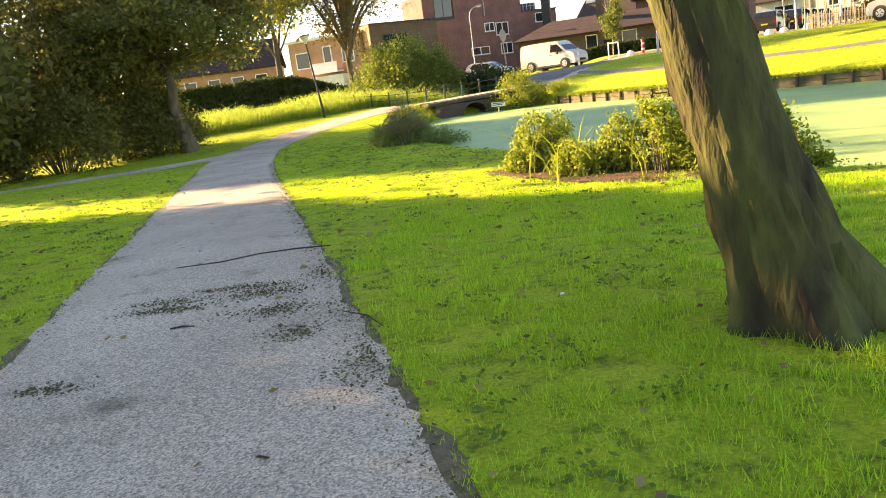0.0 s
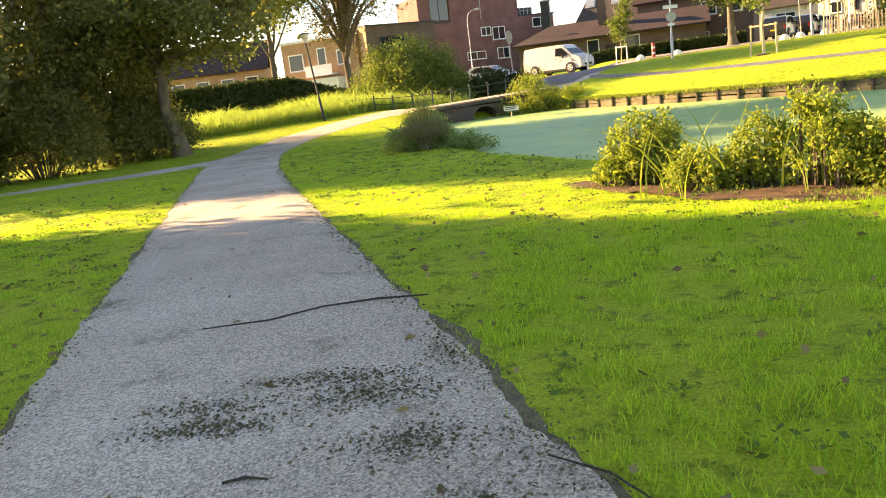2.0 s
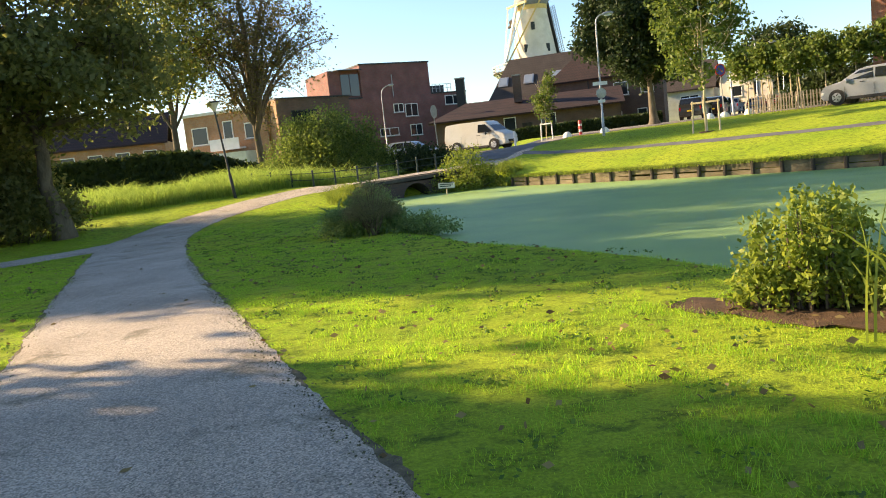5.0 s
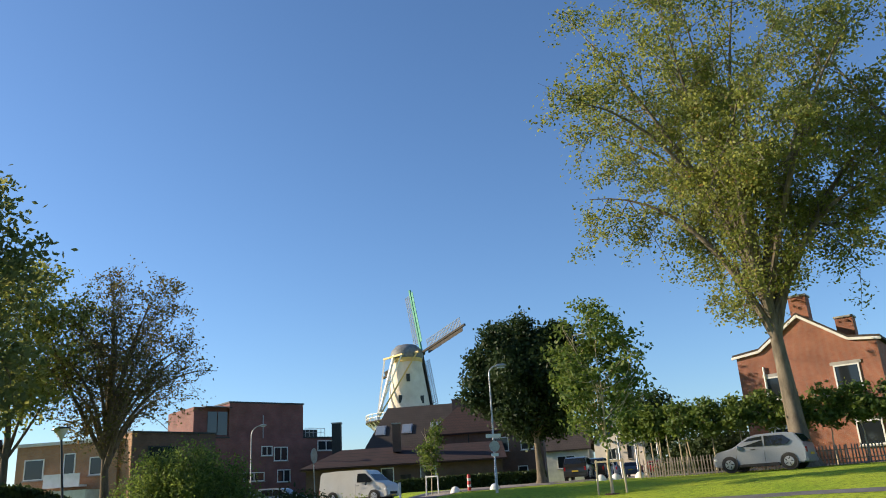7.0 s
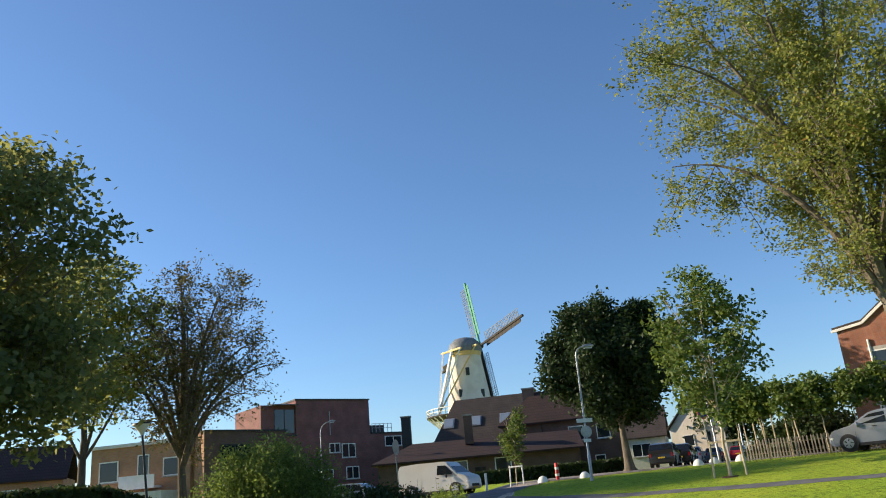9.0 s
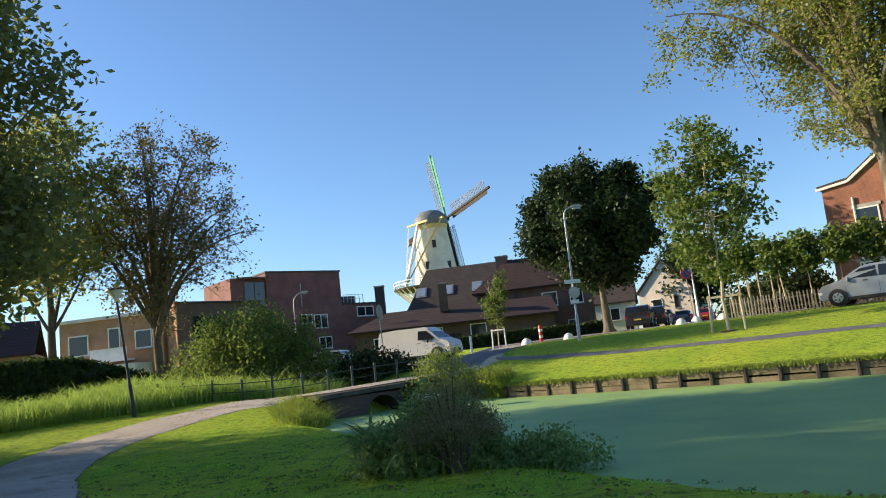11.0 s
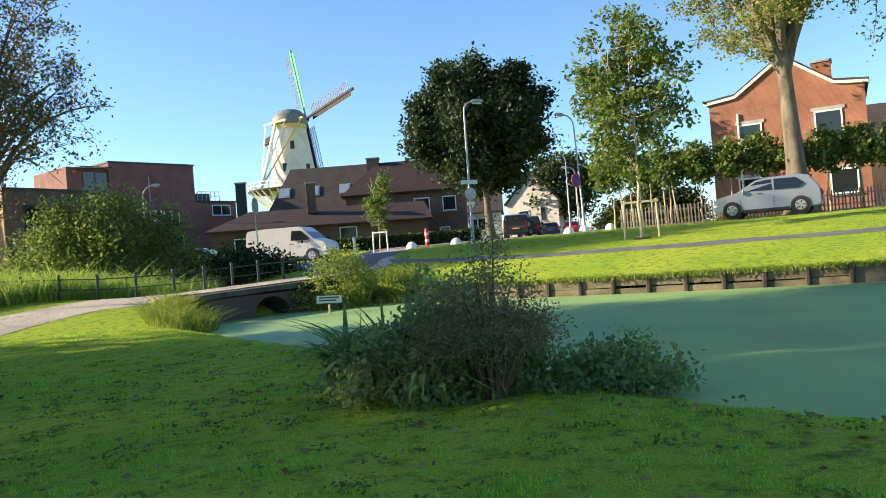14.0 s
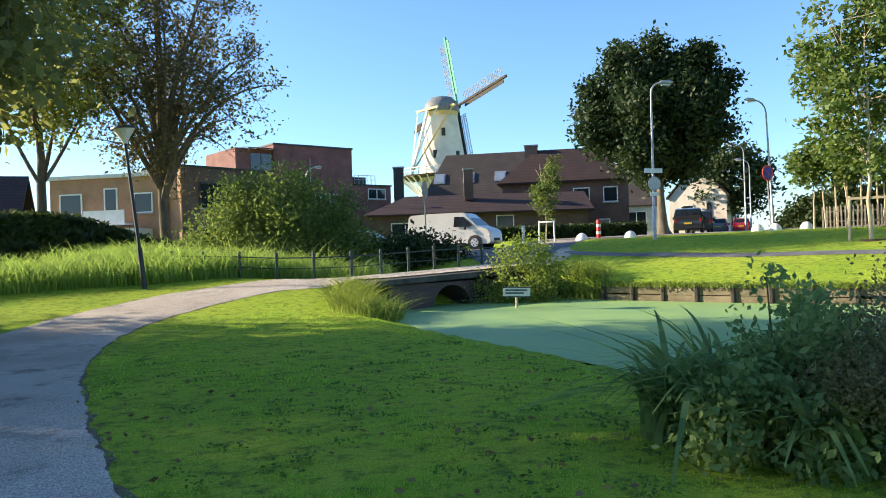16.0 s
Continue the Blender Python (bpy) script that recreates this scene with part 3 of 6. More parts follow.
# ---- plants ----
def tree(name, label, x, y, tall, crown, trunk_r, leaf, bark, seed, n_clusters=160, per=70, leaf_size=0.2, spread=0.55, limbs=7, fork=0.3, lean=(0, 0), gap=0.25, category="tree", z=None, drop=0.0, twig=0.012, wander=0.35, group="", flare=1.5, ridged=False):
    """A tree: trunk with limbs, twigs, and a crown of leaves in clusters. crown: centre height, radius x, radius y, radius z, and the crown's shift."""
    rng = np.random.default_rng(seed)
    z0 = H(x, y) - 0.05 if z is None else z
    e = thing(name, pose(x, y, z0), label, category, group)
    ch, rx, ry, rz, sx, sy = crown
    wood = Shape()
    top = np.array([lean[0] + sx * 0.6, lean[1] + sy * 0.6, ch + rz * 0.55])
    fk = tall * fork
    pts, rad = [], []
    for i in range(12):
        t = i / 11
        p = np.array([lean[0] * t + sx * 0.6 * t * t, lean[1] * t + sy * 0.6 * t * t, top[2] * t])
        p[:2] += rng.normal(size=2) * trunk_r * wander * (t > 0.05)
        pts.append(p)
        rad.append(trunk_r * (1 - 0.88 * t ** 0.9) * (1 + (flare - 1) * math.exp(-t * 22)))
    if ridged:
        tt = np.linspace(0, 11, 90)
        fine_pts = [np.array([np.interp(u, range(12), [p[j] for p in pts]) for j in range(3)]) for u in tt]
        fine_rad = [trunk_r * (1 - 0.88 * (u / 11) ** 0.9) * (1 + (flare - 1) * math.exp(-u * 2.2)) for u in tt]
        wood.tube(fine_pts, fine_rad, 48)
        for k in range(90):
            for j in range(48):
                q = Vector(wood.v[k * 48 + j])
                a = 2 * math.pi * j / 48
                ridge = abs(noise.noise(Vector((math.cos(a) * 5.5, math.sin(a) * 5.5, q.z * 2.2)))) * 0.26 + 0.11 * noise.noise(Vector((math.cos(a) * 13, math.sin(a) * 13, q.z * 7)))
                ridge += 0.16 * math.sin(a * 5 + 0.8) * math.exp(-max(q.z, 0) * 2.5)
                cpt = Vector(fine_pts[k])
                wood.v[k * 48 + j] = tuple(cpt + (q - cpt) * (0.9 + ridge))
    else:
        wood.tube(pts, rad, 10)
    nodes = [(p, r) for p, r in zip(pts, rad) if p[2] > fk]
    for k in range(limbs):
        t = rng.uniform(0.0, 0.65)
        z_from = fk + (top[2] - fk) * t
        i = min(range(12), key=lambda j: abs(pts[j][2] - z_from))
        a = 2 * math.pi * (k / limbs) + rng.normal() * 0.4
        end = np.array([sx + rx * 0.72 * math.cos(a), sy + ry * 0.72 * math.sin(a), ch + rz * rng.uniform(-0.35, 0.65)])
        end[2] = max(end[2], pts[i][2] + 0.5)
        mid = pts[i] * 0.5 + end * 0.5 + np.array([0, 0, -0.06 * tall * rng.uniform(0, 1)]) + rng.normal(size=3) * 0.03 * tall
        lp, lr = [], []
        r0 = rad[i] * 0.5
        for j in range(9):
            u = j / 8
            q = (1 - u) ** 2 * pts[i] + 2 * u * (1 - u) * mid + u * u * end
            lp.append(q)
            lr.append(max(r0 * (1 - 0.85 * u), twig))
        wood.tube(lp, lr, 7)
        nodes += list(zip(lp[2:], lr[2:]))
    npos = np.array([p for p, r in nodes])
    part("trunk", wood, bark, e, smooth=True)
    cents = []
    while len(cents) < n_clusters:
        d = rng.normal(size=3)
        d /= np.linalg.norm(d)
        q = d * rng.uniform(0.25, 1.0) ** 0.6
        p = np.array([sx + q[0] * rx, sy + q[1] * ry, ch + q[2] * rz])
        if q[2] < 0:
            p[2] -= drop * (q[0] ** 2 + q[1] ** 2)
        if noise.noise(Vector(p * 0.55) + Vector((seed * 3.1, 0, 0))) < gap - 0.5:
            continue
        if p[2] < 0.2:
            continue
        cents.append(p)
    cents = np.array(cents)
    twigs = Shape()
    for c in cents:
        i = int(np.argmin(np.linalg.norm(npos - c, axis=1) + 0.8 * np.clip(npos[:, 2] - c[2], 0, 9)))
        a = npos[i]
        m = (a + c) / 2 + rng.normal(size=3) * 0.08 * np.linalg.norm(c - a)
        twigs.tube([a, m, c + (c - a) * 0.12], [max(nodes[i][1] * 0.45, twig * 1.2), twig * 1.1, twig * 0.4], 4, cap=False)
    tagged(part("twig_mass", twigs, bark, e), kind="stuff")
    cnt = rng.poisson(per, len(cents))
    pos = np.repeat(cents, cnt, axis=0) + rng.normal(size=(cnt.sum(), 3)) * spread * np.array([1, 1, 0.7])
    pos = pos[pos[:, 2] > 0.05]
    part("crown", cloud("crown", leaves(pos, leaf_size, rng, flat=0.2), 4, leaf), leaf, e)
    return e


def branching_tree(name, label, x, y, fork, crown, trunk_r, leaf, bark, seed, limbs=10, sub=8, twigs=6, per=80, leaf_size=0.17, spread=0.4, lean=(0, 0), rise=0.4, twig=0.014, bare=0.0, low=-0.45, lumps=0.3):
    """A tree whose trunk splits into limbs, branches and twigs inside a lumpy crown. crown: centre height, radii, and shift."""
    rng = np.random.default_rng(seed)
    e = thing(name, pose(x, y, H(x, y) - 0.05), label, "tree")
    ch, rx, ry, rz, sx, sy = crown
    centre, radii = np.array([sx, sy, ch]), np.array([rx, ry, rz])
    wood, fine = Shape(), Shape()

    def inside(p):
        q = (p - centre) / radii
        r = np.linalg.norm(q) + 1e-9
        lim = 0.9 + lumps * noise.noise(Vector(q / r) * 2.6 + Vector((seed, 0, 0)))
        return centre + q * min(1.0, lim / r) * radii

    def curve(a, m, b, n):
        return [(1 - u) ** 2 * a + 2 * u * (1 - u) * m + u * u * b for u in np.linspace(0, 1, n)]
    base, top = np.zeros(3), np.array([lean[0] + sx * 0.5, lean[1] + sy * 0.5, ch + rz * 0.6])
    tp = curve(base, np.array([lean[0] * 1.2, lean[1] * 1.2, fork * 1.3]), top, 24)
    tr = [trunk_r * max(0.06, 1 - 1.02 * u ** 0.8) * (1 + 0.6 * math.exp(-u * 30)) for u in np.linspace(0, 1, 24)]
    wood.tube(tp, tr, 14)
    ends = []
    for k in range(limbs):
        a = 2 * math.pi * (k + rng.uniform(-0.3, 0.3)) / limbs
        el = low + (1 - low) * ((k * 0.618 + 0.2) % 1.0)
        c = math.sqrt(max(0.05, 1 - el * el))
        end = inside(centre + radii * np.array([math.cos(a) * c, math.sin(a) * c, el]))
        zs = fork + 0.6 * (ch - fork) * (0.1 + 0.9 * (el - low) / (1 - low)) * rng.uniform(0.5, 1.0)
        at = min(range(24), key=lambda n: abs(tp[n][2] - zs))
        start = tp[at]
        length = np.linalg.norm(end - start)
        mid = start + (end - start) * 0.42 + np.array([0, 0, length * rise * rng.uniform(0.5, 0.9) * c]) + rng.normal(size=3) * length * 0.085
        lp = curve(start, mid, end, 11)
        r0 = min(trunk_r * rng.uniform(0.34, 0.5), tr[at] * 0.75)
        wood.tube(lp, [max(r0 * (1 - u) ** 0.9, twig * 1.5) for u in np.linspace(0, 1, 11)], 8)
        for j in range(sub):
            t = 0.25 + 0.72 * (j + rng.uniform(0, 0.9)) / sub
            p = lp[min(10, int(t * 10))]
            d = rng.normal(size=3) + (p - centre) / radii * 0.7 + np.array([0, 0, 0.35])
            d /= np.linalg.norm(d)
            q = inside(p + d * radii.mean() * rng.uniform(0.24, 0.46) * (1.15 - 0.4 * t))
            m = (p + q) / 2 + np.array([0, 0, 0.1 * np.linalg.norm(q - p)]) + rng.normal(size=3) * 0.06 * np.linalg.norm(q - p)
            bp = curve(p, m, q, 6)
            rb = max(r0 * (1 - t) * 0.45, twig * 1.8)
            fine.tube(bp, [max(rb * (1 - 0.8 * u), twig) for u in np.linspace(0, 1, 6)], 5, cap=False)
            for i in range(twigs):
                v = 0.2 + 0.8 * (i + rng.uniform(0, 1)) / twigs
                w = bp[min(5, int(v * 5.99))]
                d2 = rng.normal(size=3) + d * 0.8 + np.array([0, 0, 0.25])
                d2 /= np.linalg.norm(d2)
                z = inside(w + d2 * radii.mean() * rng.uniform(0.08, 0.19))
                m2 = (w + z) / 2 + rng.normal(size=3) * 0.05
                fine.tube([w, m2, z], [twig, twig * 0.75, twig * 0.35], 4, cap=False)
                ends.append((w, z))
    part("trunk", wood, bark, e, smooth=True)
    tagged(part("twig_mass", fine, bark, e), kind="stuff")
    A, Z = np.array([w for w, z in ends]), np.array([z for w, z in ends])
    cnt = rng.poisson(per, len(A)) * (rng.uniform(0, 1, len(A)) > bare)
    i = np.repeat(np.arange(len(A)), cnt)
    pos = A[i] + (Z[i] - A[i]) * rng.uniform(0.25, 1.1, len(i))[:, None] + rng.normal(size=(len(i), 3)) * spread * np.array([1, 1, 0.8])
    part("crown", cloud("crown", leaves(pos, leaf_size, rng, flat=0.2), 4, leaf), leaf, e)
    return e


def bush(name, label, x, y, rx, ry, tall, leaf, bark, seed, n=9000, size=0.09, stems=14, category="bush", z=None, clumps=60, spread=0.22, low=0.0, upright=0.25):
    rng = np.random.default_rng(seed)
    z0 = H(x, y) - 0.03 if z is None else z
    e = thing(name, pose(x, y, z0), label, category)
    wood = Shape()
    cents = []
    for k in range(clumps):
        a, r = rng.uniform(0, 2 * math.pi), math.sqrt(rng.uniform(0, 1))
        hgt = tall * (1 - 0.75 * r ** 2.2) * rng.uniform(0.35, 1.0) * (1 + 0.25 * noise.noise(Vector((math.cos(a) * r * 2, math.sin(a) * r * 2, seed))))
        cents.append((rx * r * math.cos(a), ry * r * math.sin(a), max(hgt, low + 0.08)))
    cents = np.array(cents)
    for c in cents[: max(stems, len(cents) // 2)]:
        b = c * np.array([upright, upright, 0])
        wood.tube([b, (b + c) / 2 + np.array([0, 0, 0.12 * tall]), c], [0.012 + 0.004 * tall, 0.01, 0.004], 5, cap=False)
    part("stem_clump", wood, bark, e)
    pick = rng.integers(0, len(cents), n)
    pos = cents[pick] + rng.normal(size=(n, 3)) * spread * np.array([1, 1, 0.9])
    pos = pos[pos[:, 2] > 0.02]
    part("foliage", cloud("foliage", leaves(pos, size, rng), 4, leaf), leaf, e)
    return e


# thicket beyond the side path
for k, (x, y, tall, r, mtl) in enumerate([(-26.5, 29.5, 12.0, 4.0, L_THICKET), (-21.8, 32.5, 11.5, 3.7, L_THICKET), (-18.4, 36.0, 10, 3.2, L_THICKET),
                                          (-29, 35, 14, 4.7, L_THICKET), (-23, 39.5, 13.5, 4.2, L_THICKET)]):
    tree("thicket_tree", "multi-stemmed dark green thicket tree beyond the side path", x, y, tall, (tall * 0.52, r, r, tall * 0.5, 0, 0), 0.16, mtl, BARK, 20 + k, 260, 60, 0.16, 0.5, 18, 0.04, gap=0.32, group="thicket trees")
for k, (x, y, r, t) in enumerate([(-19.6, 32.6, 2.3, 4.6), (-23.5, 30.8, 2.5, 5.0), (-16.9, 36.8, 1.8, 3.6)]):
    bush("undergrowth_bush", "dark leafy undergrowth at the foot of the thicket", x, y, r, r, t, L_THICKET, BARK, 40 + k, 12000, 0.13, 26, spread=0.38, clumps=90)
tree("willow_tree", "leaning crack willow with ragged green-brown crown", -15.2, 36.2, 14, (9.0, 5.2, 4.6, 5.0, 0.4, 0), 0.34, L_THICKET, BARK, 61, 380, 85, 0.17, 0.5, 13, 0.28, lean=(-1.4, 0), gap=0.3, drop=2.4)
branching_tree("tree", "tall thinning tree with bare twigs beside the hedge", -11.3, 59.5, 3.6, (10.2, 5.6, 5.3, 6.9, 0.5, 0), 0.38, L_BARE, BARK, 62, 20, 11, 9, 11, 0.13, 0.26, (-0.5, 0), 0.55, 0.013, 0.3, -0.35, 0.14)
tree("tree", "slender yellow-green park tree behind the hedge", -16.4, 56.7, 14.5, (10.0, 4.4, 4.2, 4.8, 0, 0), 0.26, L_BIG, BARK, 63, 230, 60, 0.18, 0.5, 12, 0.2, gap=0.4)
# trees added left of the view to shade the start of the path
for k, (x, y, tall, r) in enumerate([(-19, 14.3, 10, 3.0), (-24, 6.5, 12, 5), (-16, 6.3, 9, 4.2), (-20, -1.5, 11, 4.5), (-25.5, 28.0, 13, 3.9), (-21.5, 27.2, 8, 3.3)]):
    tree("tree", "dense green tree added out of view to shade the lawn", x, y, tall, (tall * 0.58, r, r, tall * 0.42, 0, 0), 0.28, L_THICKET, BARK, 70 + k, 300, 60, 0.26, 0.65, 9, 0.15, gap=0.0)

branching_tree("tree", "large poplar with pale trunk and airy crown on the far bank", 25.5, 45.8, 6.0, (19.8, 11.2, 10.6, 13.4, -1.0, 0.8), 0.6, L_BIG, BARK_PALE, 84, 19, 10, 6, 90, 0.15, 0.38, (-0.1, 0.3), 0.5, 0.02, 0.15, -0.5, 0.36)
branching_tree("tree", "tall green poplar beyond the pond beside the larger one", 34.0, 38.5, 7.5, (19.5, 8.5, 8.5, 11.5, 0, 0), 0.5, L_BIG, BARK_PALE, 86, 12, 8, 6, 55, 0.17, 0.42, (0.3, 0), 0.42, 0.022, 0.2, -0.4, 0.3)
branching_tree("tree", "dense dark green maple beside the street", 17.0, 63.2, 2.6, (7.7, 5.5, 5.3, 4.9, 0, 0), 0.36, L_DARK, BARK_PALE, 82, 16, 9, 6, 88, 0.2, 0.4, (-0.2, 0), 0.45, 0.016, 0.0, -0.45, 0.26)
tree("sapling_tree", "young green tree tied between wooden stakes", 11.95, 40.8, 8.8, (5.2, 2.1, 2.0, 3.4, 0, 0), 0.075, L_SAP, STAKE, 83, 180, 46, 0.14, 0.24, 20, 0.26, gap=0.46, flare=1.0, wander=0.5)
tree("sapling_tree", "thin young street tree in a white guard", 8.3, 60.2, 5.2, (3.2, 0.8, 0.8, 1.8, 0, 0), 0.04, L_SAP, STAKE, 84, 50, 36, 0.13, 0.2, 6, 0.25, flare=1.0)
tree("tree", "thick leaning alder trunk with mossy bark beside the path", 2.12, 3.72, 11, (8.4, 4.2, 3.8, 2.9, -0.6, 0.4), 0.238, L_BIG, BARK_NEAR, 85, 120, 42, 0.13, 0.5, 8, 0.42, lean=(-2.9, -0.3), gap=0.3, flare=2.0, wander=0.12, ridged=True)

bush("bush", "big round hazel bush beside the bridge", -6.2, 50.2, 3.8, 2.4, 4.9, L_HAZEL, BARK, 91, 34000, 0.095, 60, clumps=230, spread=0.33)
bush("bush", "low dark bush by the street sign", -0.9, 50.8, 2.0, 1.2, 1.2, L_HEDGE, BARK, 92, 6000, 0.12, 16, clumps=70, spread=0.3)
bush("bush", "yellow-green bush at the water by the bridge", 0.9, 42.3, 1.8, 1.1, 2.6, L_PLANT, BARK, 93, 11000, 0.065, 30, clumps=90, spread=0.18)
bush("bush", "low tangled dark green shrub on the shore", -3.0, 24.4, 1.0, 0.7, 0.95, L_BUSH, BARK, 94, 11000, 0.045, 30, clumps=70, spread=0.1)
bush("bush", "round brownish feathery bush on a thin pale stem", -2.82, 23.78, 0.6, 0.48, 1.42, L_SEED, BARK, 97, 17000, 0.019, 40, clumps=120, spread=0.1, upright=0.15, low=0.5)
bush("bush", "thin twiggy shrub with sparse small leaves", -2.85, 25.1, 0.8, 0.55, 1.15, L_BUSH, BARK, 98, 1700, 0.045, 30, clumps=44, spread=0.08, upright=0.5)
bush("bush", "low leafy weeds at the water's edge", -1.65, 23.55, 0.72, 0.42, 0.5, L_BUSH, BARK, 95, 3600, 0.045, 14, clumps=46, spread=0.1)
prng = np.random.default_rng(77)
for k in range(13):
    u = (k + 0.5) / 13
    x, y = 0.65 + 3.3 * u + prng.normal() * 0.12, 12.05 - 3.3 * u + prng.normal() * 0.18
    bush("shore_plant", "bright green willowherb and nettles on bare soil", x, y, prng.uniform(0.26, 0.46), prng.uniform(0.26, 0.42), prng.uniform(0.5, 1.2), L_PLANT, BARK, 100 + k, 2600, 0.036, 26, clumps=34, spread=0.06, upright=0.85, category="plant")
for k, (x, y, r, t) in enumerate([(33.5, 66, 3.0, 3.6), (38, 72, 3.4, 3.2), (32, 68.5, 2.2, 2.4)]):
    bush("bush", "rounded dark green garden bush along the street", x, y, r, r, t, L_HEDGE, BARK, 110 + k, 6000, 0.22, 10, clumps=70, spread=0.4)
tree("tree", "distant green garden tree behind the houses", 43, 96, 10, (6, 4.5, 4.5, 4, 0, 0), 0.25, L_HEDGE, BARK, 115, 130, 60, 0.32, 0.7, 7, 0.25)
tree("tree", "distant green garden tree behind the houses", 50, 66, 9, (6, 4.0, 4.0, 3.4, 0, 0), 0.25, L_HEDGE, BARK, 116, 110, 60, 0.32, 0.7, 7, 0.25)


def tuft(name, label, x, y, rx, ry, count, tall, width, leaf, seed, lean=0.6, joints=4, category="reeds", droop=None):
    rng = np.random.default_rng(seed)
    a, r = rng.uniform(0, 2 * np.pi, count), np.sqrt(rng.uniform(0, 1, count))
    px, py = x + rx * r * np.cos(a), y + ry * r * np.sin(a)
    roots = np.stack([px, py, np.maximum(height(px, py), WATER) - 0.02], 1)
    v, per = blades(roots - np.array([x, y, 0]), tall, width, rng, lean, joints, droop)
    e = part(name, cloud(name, v, per, leaf), leaf, at=pose(x, y, 0))
    return tagged(e, label, category, kind="stuff")


tuft("sedge_tuft", "long arching dark green sedge beside the shore shrub", -3.5, 25.1, 0.45, 0.4, 330, 1.5, 0.06, L_BUSH, 120, 0.62, 9, droop=0.8)
tuft("sedge_tuft", "drooping broad sedge leaves before the shrub", -3.25, 24.25, 0.45, 0.25, 150, 1.15, 0.06, L_BUSH, 125, 0.5, 9, droop=0.85)
tuft("sedge_tuft", "pale hanging sedge leaves under the brown bush", -2.95, 23.8, 0.4, 0.16, 20, 1.25, 0.05, L_REED, 126, 0.3, 9, droop=0.95)
tuft("sedge_tuft", "grey-green sedge at the bridge foot", -4.4, 38.6, 0.9, 1.9, 1300, 0.75, 0.025, L_PLANT, 121, 0.9)
tuft("sedge_tuft", "long green sedge among the shore plants", 2.0, 10.6, 1.4, 1.0, 60, 1.2, 0.024, L_PLANT, 122, 0.7)
tuft("reed_clump", "tall nodding reeds before the hazel bush", -5.6, 46.6, 2.6, 0.8, 520, 2.1, 0.035, L_REED, 127, 0.6, 7, droop=0.6)
tuft("sedge_tuft", "sedge along the shore by the boards", 2.9, 42.3, 0.7, 1.2, 500, 0.7, 0.03, L_PLANT, 123, 0.8)

# reed bed along the far side of the path
rng = np.random.default_rng(7)
roots = []
bx, by = rng.uniform(-30, -2.5, 80000), rng.uniform(37, 51, 80000)
low = np.interp(bx, [-30, -20, -12, -9, -6, -2.5], [37, 40.5, 43.3, 44.0, 44.6, 46.0])
keep = (by > low) & (by < low + 4.0 + 1.5 * np.sin(bx))
bx, by = bx[keep][:22000], by[keep][:22000]
roots = np.stack([bx, by, land(bx, by) - 0.02], 1)
v, per = blades(roots, 1.1, 0.04, rng, 0.6, 3)
tagged(part("reed_bed", cloud("reed_bed", v, per, L_REED), L_REED), "bright green reeds and tall grass beyond the path", "reeds", kind="stuff")
sel = np.array(roots)[rng.integers(0, len(roots), 700)] + np.array([0, 0.4, 0])
v, per = blades(sel, 1.9, 0.03, rng, 0.5, 6, 0.55)
tagged(part("tall_reeds", cloud("tall_reeds", v, per, L_REED), L_REED), "taller nodding green reed stalks", "reeds", kind="stuff")


def hedge(points, half, tall, leaf, seed, label):
    rng = np.random.default_rng(seed)
    c = along(points, 30)
    n = 14000
    i = rng.integers(0, len(c) - 1, n)
    p = c[i] + (c[i + 1] - c[i]) * rng.uniform(0, 1, n)[:, None]
    off = rng.uniform(-1, 1, n)
    face = rng.uniform(0, 1, n)
    zz = np.where(face < 0.3, tall, rng.uniform(0.05, 1, n) * tall) + rng.normal(size=n) * 0.08
    off = np.where(face < 0.3, off, np.sign(off)) * half + rng.normal(size=n) * 0.08
    pos = np.stack([p[:, 0], p[:, 1] + off, land(p[:, 0], p[:, 1]) + zz], 1)
    ob = part("hedge", cloud("hedge", leaves(pos, 0.2, rng), 4, leaf), leaf)
    tagged(ob, label, "hedge")
    core = Shape()
    for k in range(len(c) - 1):
        a, b = c[k], c[k + 1]
        za = float(land(a[0], a[1]))
        core.box(min(a[0], b[0]), min(a[1], b[1]) - half * 0.85, za - 0.1, max(a[0], b[0]) + 0.01, max(a[1], b[1]) + half * 0.85, za + tall * 0.93)
    part("core", core, L_HEDGE, ob, "dense twiggy inside of the hedge")


hedge([(-44, 50.5), (-30, 52.5), (-18, 53.6), (-7.5, 54.2)], 0.6, 1.75, L_HEDGE, 131, "clipped dark green hedge behind the reeds")
hedge([(3, 76.5), (9, 75.5), (15, 74.5), (21, 73.5)], 0.4, 0.9, L_HEDGE, 132, "low dark garden hedge before the brick houses")


